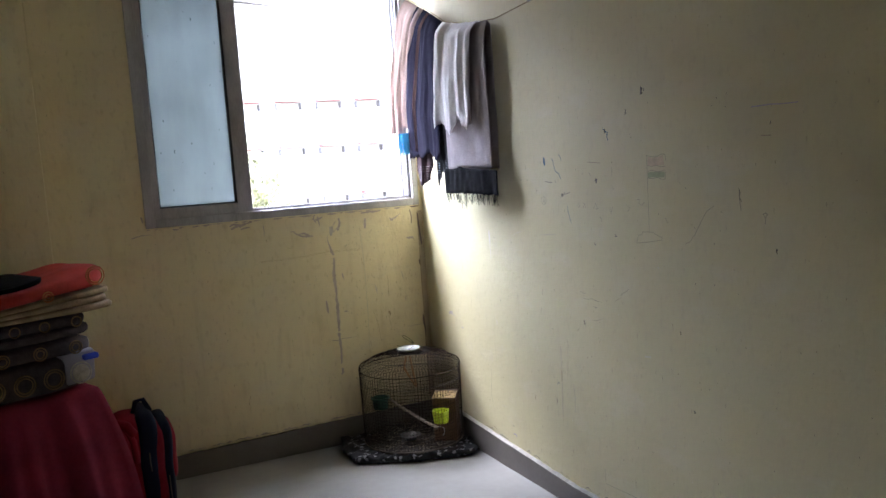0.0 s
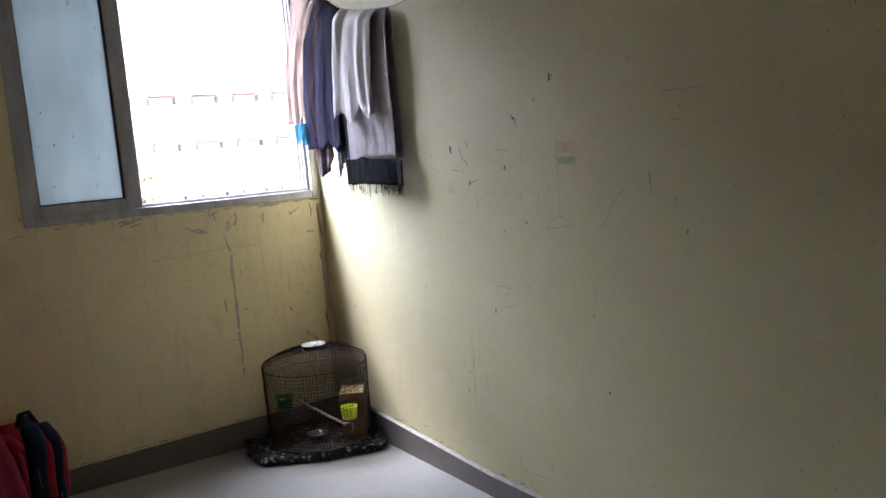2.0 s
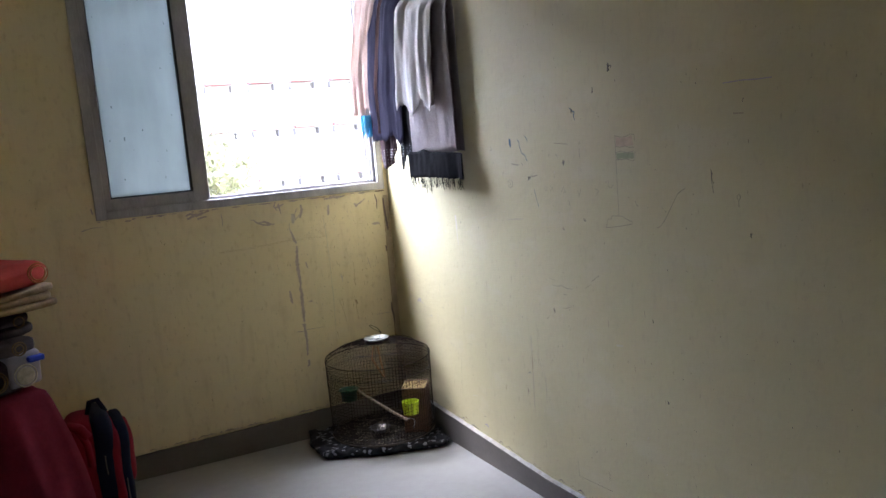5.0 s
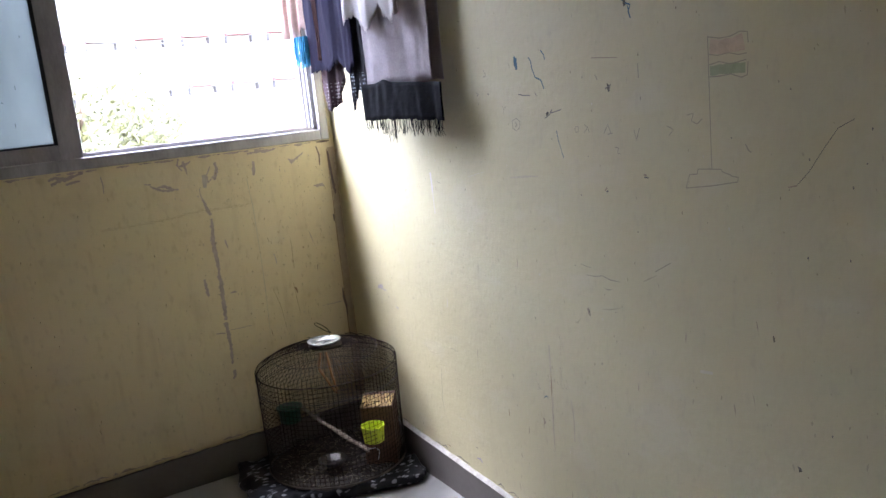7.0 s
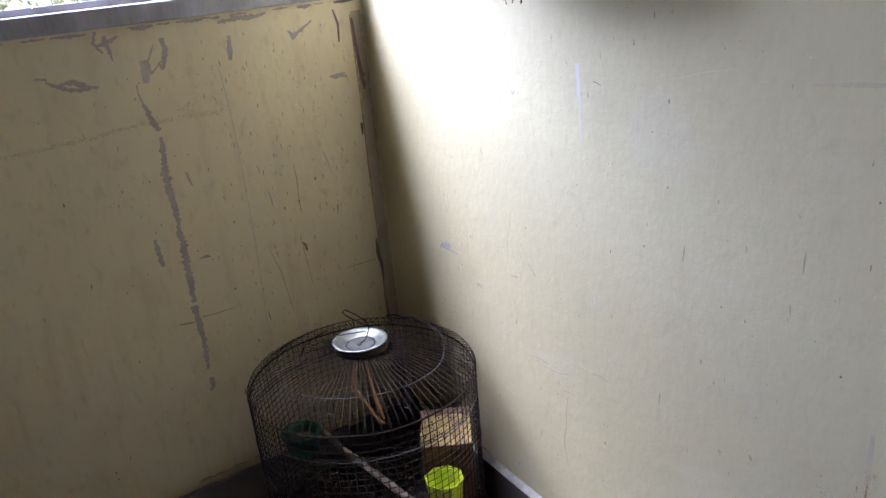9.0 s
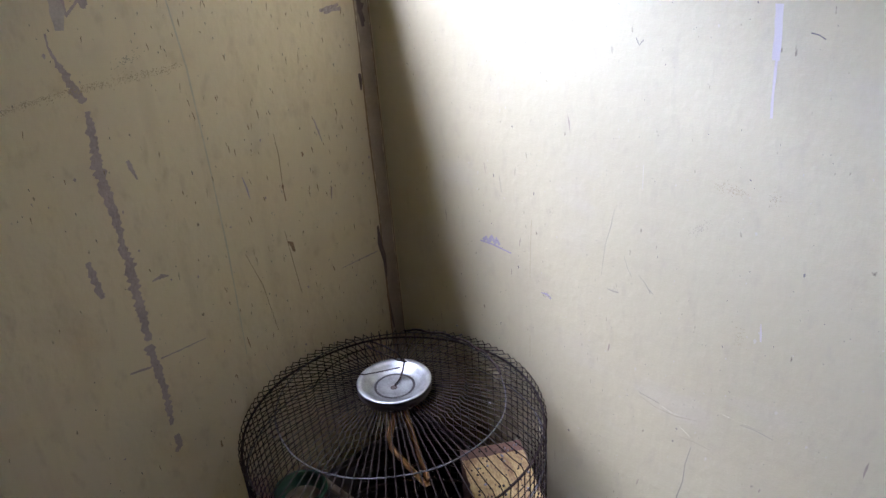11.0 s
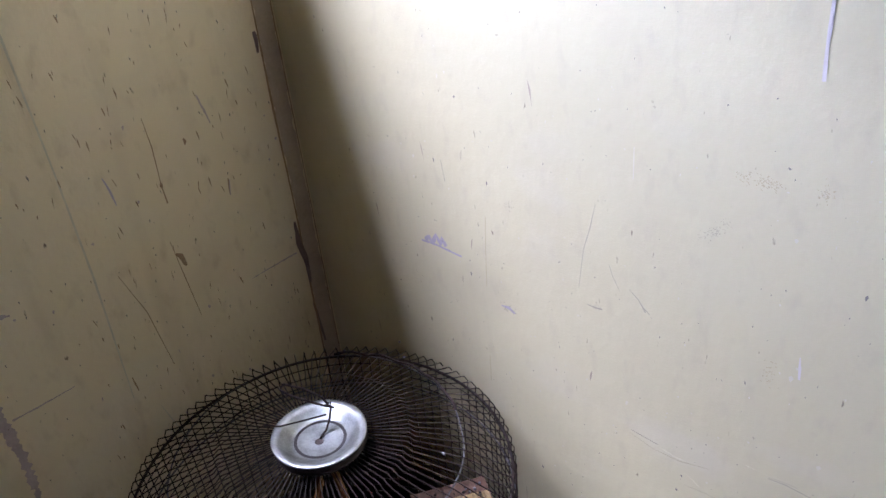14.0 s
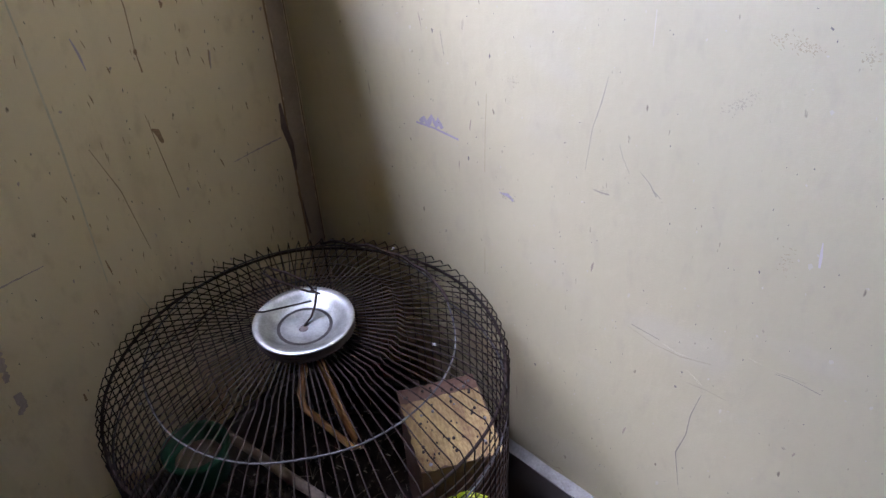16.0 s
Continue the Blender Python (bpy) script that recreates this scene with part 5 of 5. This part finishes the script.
mark("smear", wall_east, "tan", [0.8, 2.6, 3, 1.5], [(-0.527, 0.666), (-0.539, 0.667), (-0.551, 0.666), (-0.557, 0.665)])
mark("smear", wall_east, "tan", [3, 6, 2], [(-0.584, 0.665), (-0.586, 0.669), (-0.588, 0.672)])
mark("smear", wall_east, "smoke", [0.8, 2.5, 3, 0.8], [(-0.5, 0.607), (-0.509, 0.61), (-0.513, 0.616), (-0.523, 0.627)])
mark("speck", wall_east, "pencil", [1, 3, 2.4], [(-0.399, 0.501), (-0.408, 0.501), (-0.415, 0.502)])
mark("smear", wall_east, "lilac", [0.6, 2.5, 1.5], [(-0.588, 0.532), (-0.589, 0.521), (-0.59, 0.511)])
mark("smear", wall_east, "tan", [1, 4, 3], [(-0.567, 0.517), (-0.568, 0.504), (-0.568, 0.496)])
mark("smear", wall_east, "violet", [1, 4, 2], [(-0.295, 0.456), (-0.305, 0.457), (-0.312, 0.453)])
mark("scratch", wall_east, "tan", 1.2, [(-0.282, 0.555), (-0.279, 0.514), (-0.277, 0.472)])
mark("scratch", wall_east, "tan", 1.2, [(-0.274, 0.381), (-0.273, 0.346)])
mark("scratch", wall_east, "white", 1.2, [(-0.442, 0.667), (-0.442, 0.64)])
mark("smear", wall_east, "smoke", [1, 2], [(-0.303, 0.573), (-0.317, 0.578)])
mark("paint_hairline", wall_north, "drip", [0.5, 1.2, 0.8, 1.6], [(-0.177, 0.66), (-0.175, 0.628), (-0.177, 0.587), (-0.176, 0.565)])
mark("paint_hairline", wall_north, "drip", [0.5, 1, 0.6], [(-0.186, 0.524), (-0.181, 0.472), (-0.176, 0.422)])
mark("paint_hairline", wall_north, "drip", [0.5, 0.9, 0.5], [(-0.249, 0.514), (-0.233, 0.46), (-0.223, 0.382)])
mark("drip", wall_north, "drip", [1, 2.4, 0.8], [(-0.102, 0.562), (-0.103, 0.551), (-0.104, 0.542)])
mark("smear", wall_north, "violet", [0.8, 2.4, 0.8], [(-0.232, 0.618), (-0.229, 0.604), (-0.227, 0.586)])
mark("drip", wall_north, "drip", [2, 6, 5, 2], [(-0.184, 0.507), (-0.179, 0.502), (-0.177, 0.493), (-0.176, 0.488)])
mark("drip", wall_north, "drip", [2, 3.5, 1.5], [(-0.14, 0.624), (-0.139, 0.62), (-0.14, 0.617)])
mark("drip", wall_north, "drip", [2, 4, 1.5], [(-0.177, 0.589), (-0.177, 0.586), (-0.177, 0.583)])
mark("drip", wall_north, "drip", [1, 2, 0.6], [(-0.271, 0.395), (-0.27, 0.385), (-0.269, 0.375)])
mark("drip", wall_north, "drip", [1.5, 3], [(-0.342, 0.258), (-0.342, 0.247)])
mark("paint_hairline", wall_north, "ridge", [0.8, 1.4, 0.8], [(-0.252, 0.341), (-0.227, 0.243), (-0.224, 0.23)])
mark("paint_chip", wall_north, "chip", [2, 8, 9, 4], [(-0.529, 0.856), (-0.507, 0.858), (-0.49, 0.845), (-0.472, 0.844)])
mark("paint_chip", wall_north, "chip", [2, 5], [(-0.56, 0.87), (-0.543, 0.866)])
mark("paint_chip", wall_north, "chip", [3, 9, 3], [(-0.463, 0.905), (-0.449, 0.907), (-0.429, 0.915)])
mark("paint_chip", wall_north, "chip", [6, 7, 2], [(-0.449, 0.918), (-0.446, 0.898), (-0.443, 0.879)])
mark("paint_chip", wall_north, "chip", [7, 9, 5], [(-0.364, 0.904), (-0.361, 0.883), (-0.371, 0.855)])
mark("paint_chip", wall_north, "chip", [4, 8, 6], [(-0.253, 0.892), (-0.255, 0.872), (-0.258, 0.853)])
mark("paint_chip", wall_north, "chip", [4, 10, 8, 3], [(-0.269, 0.916), (-0.238, 0.918), (-0.208, 0.917), (-0.183, 0.921)])
mark("paint_chip", wall_north, "chip", [3, 7, 4], [(-0.148, 0.887), (-0.141, 0.875), (-0.102, 0.899)])
mark("paint_chip", wall_north, "chip", [5, 9, 10, 6], [(-0.79, 0.912), (-0.771, 0.917), (-0.752, 0.91), (-0.727, 0.916)])
mark("paint_chip", wall_north, "chip", [4, 6, 4], [(-0.75, 0.897), (-0.732, 0.9), (-0.715, 0.901)])
mark("paint_chip", wall_north, "chip", [3, 5, 3], [(-0.059, 0.912), (-0.052, 0.886), (-0.054, 0.855)])
mark("plaster_seam", wall_north, "stain", [1, 3, 2.4, 3, 1], [(-0.689, 0.765), (-0.607, 0.765), (-0.512, 0.768), (-0.429, 0.775), (-0.281, 0.773)])

# chipped paint along the lower edge of the window frame
random.seed(31)
for k in range(34):
    x = random.uniform(WX0 - 0.01, -0.03)
    l, h = random.uniform(0.006, 0.04), random.uniform(2, 7)
    mark("paint_chip", wall_north, "chip", [h * 0.5, h, h * 0.4], [(x, WZ0 - 0.004 - 0.0004 * h), (x + l * 0.5, WZ0 - 0.0035 - 0.0005 * h), (x + l, WZ0 - 0.004 - 0.0003 * h)])
# crumbled paint above the skirting
for k in range(46):
    x, l = random.uniform(-1.38, -0.05), random.uniform(0.008, 0.05)
    z = 0.088 + 0.022 * (x + 1.0) + 0.004
    mark("paint_chip", wall_north, "chip" if k % 3 else "rust", [1, random.uniform(2, 5), 1], [(x, z), (x + l * 0.5, z + random.uniform(0, 0.006)), (x + l, z)])
    y = random.uniform(-2.0, -0.1)
    z = max(0.066, 0.118 + 0.05 * y) + 0.011
    mark("paint_chip", wall_east, "pen" if k % 3 == 0 else "smoke", [1, random.uniform(2, 5), 1], [(y, z), (y + l * 0.5, z + random.uniform(0, 0.008)), (y + l, z)])
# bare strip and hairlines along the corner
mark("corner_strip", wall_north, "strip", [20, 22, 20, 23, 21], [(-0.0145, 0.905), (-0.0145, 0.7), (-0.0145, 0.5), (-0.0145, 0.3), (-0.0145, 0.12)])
mark("scuff", wall_north, "pencil", [3, 4, 3], [(-0.352, 0.79), (-0.34, 0.794), (-0.326, 0.797)])
mark("paint_crack", wall_north, "drip", [2.0, 1.5, 3, 2, 3, 2], [(-0.027, 0.9), (-0.026, 0.75), (-0.027, 0.62), (-0.026, 0.5), (-0.027, 0.36), (-0.028, 0.12)])
mark("paint_crack", wall_north, "drip", [1.2, 1.5, 1, 1.5, 1.2], [(-0.003, 0.9), (-0.003, 0.7), (-0.0025, 0.5), (-0.003, 0.36), (-0.003, 0.12)])
mark("plaster_ridge", wall_north, "ridge", [1.5, 2.2, 1.6, 2.2, 1.2], [(-0.281, 0.85), (-0.274, 0.77), (-0.272, 0.64), (-0.272, 0.53), (-0.277, 0.37)])


def spots(name, wall, ink, count, run, height, wide, tall, seed):
    """Many small upright nicks and drips in one mesh; sizes in millimetres."""
    rng = random.Random(seed)
    north = wall is wall_north
    layer = -0.00064 - 0.000013 * seed
    bm = bmesh.new()
    for k in range(count):
        a, z = rng.uniform(*run), height[0] + (height[1] - height[0]) * rng.random()
        w, h = 0.0005 * rng.uniform(*wide), 0.0005 * rng.uniform(*tall)
        lean = rng.uniform(-0.25, 0.25) * h
        pts = [(a - w, z + h * 0.3), (a + lean, z + h), (a + w, z + h * 0.4), (a + w * 0.7 - lean, z - h * 0.5), (a - lean, z - h)]
        vs = [bm.verts.new((p, layer, q) if north else (layer, p, q)) for p, q in pts]
        bm.faces.new(vs)
    return tagged(part(name, bm, inks[ink], wall), kind="stuff")


spots("drip_spots", wall_north, "drip", 170, (-0.32, -0.04), (0.3, 0.9), (0.5, 1.5), (2, 14), 1)
spots("drip_spots", wall_north, "drip", 40, (-1.0, -0.3), (0.15, 0.9), (0.8, 2.2), (3, 14), 2)
spots("drip_spots", wall_north, "chip", 30, (-0.5, -0.03), (0.3, 0.9), (1, 4), (2, 7), 3)
spots("nicks", wall_east, "pen", 110, (-2.4, -0.05), (0.12, 1.3), (1.0, 3.0), (1.5, 6), 4)
spots("nicks", wall_east, "smoke", 150, (-2.4, -0.05), (0.12, 1.4), (1.2, 5), (2, 14), 5)
spots("nicks", wall_east, "white", 50, (-1.6, -0.05), (0.12, 1.2), (1.2, 4), (2, 7), 6)
spots("drip_spots", wall_east, "rust", 45, (-1.6, -0.05), (0.1, 0.7), (1.0, 2.5), (5, 30), 7)
tagged(part("joint", boxes((-1.39, -0.03, -0.0158, -0.0128, 0.0, 0.0022)), cable_black, sk_n, "dark joint at the floor"))
for y, z, w, l in ((-0.78, 0.13, 14, 0.05), (-1.2, 0.3, 18, 0.06), (-1.35, 0.45, 14, 0.05), (-1.5, 0.36, 16, 0.07)):
    mark("smudge", wall_east, "faint", [3, w, w * 0.7, 2], [(y, z + l), (y - 0.006, z + l * 0.6), (y + 0.004, z + l * 0.3), (y, z)])

# raised lines of old plaster and fine cracks
for radius, line in ((1.1, [(-0.44, 0.379), (-0.464, 0.374), (-0.496, 0.369), (-0.529, 0.372)]), (0.7, [(-0.536, 0.403), (-0.561, 0.4), (-0.582, 0.401), (-0.606, 0.405)]), (0.5, [(-0.494, 0.361), (-0.527, 0.344), (-0.545, 0.346)]), (0.4, [(-0.408, 0.606), (-0.398, 0.57), (-0.395, 0.546), (-0.39, 0.513)])):
    ridge(wall_east, radius, line)
mark("paint_crack", wall_east, "pen", [0.4, 0.7, 0.6, 0.9, 0.4], [(-0.523, 0.334), (-0.517, 0.304), (-0.516, 0.277), (-0.509, 0.247), (-0.517, 0.204)])
for line in ([(-0.288, 0.843), (-0.282, 0.778), (-0.278, 0.705), (-0.276, 0.628), (-0.274, 0.549)], [(-0.278, 0.653), (-0.274, 0.59), (-0.273, 0.522), (-0.278, 0.442)]):
    ridge(wall_north, 0.9, line)
spots("grit", wall_east, "pen", 420, (-0.85, -0.06), (0.1, 0.95), (0.5, 1.3), (0.5, 2.2), 8)
spots("grit", wall_east, "white", 260, (-0.85, -0.06), (0.1, 0.95), (0.7, 2.2), (0.7, 3), 9)
spots("grit", wall_north, "pen", 200, (-0.5, -0.03), (0.15, 0.9), (0.6, 1.5), (0.8, 5), 10)
mark("ink_blot", wall_east, "blue", [3, 10, 11, 4], [(-0.955, 1.087), (-0.957, 1.079), (-0.958, 1.07), (-0.959, 1.062)])
# dark dabs scattered over the east wall
for y, z, half, wide in ((-1.434, 1.238, 0.0091, 8), (-1.367, 1.190, 0.0063, 3), (-1.273, 1.146, 0.0056, 6), (-1.048, 0.972, 0.0035, 9), (-1.222, 1.012, 0.0070, 5), (-1.854, 0.855, 0.0049, 3), (-1.756, 0.975, 0.0154, 2), (-1.584, 0.438, 0.0035, 5), (-1.545, 0.630, 0.0042, 3), (-1.131, 0.595, 0.0063, 3)):
    mark("ink_dab", wall_east, "dab", [wide * 0.3, wide * 1.2, wide * 0.7, wide], [(y + half * 0.3, z + half), (y, z + half * 0.3), (y + half * 0.2, z - half * 0.3), (y - half * 0.2, z - half)])
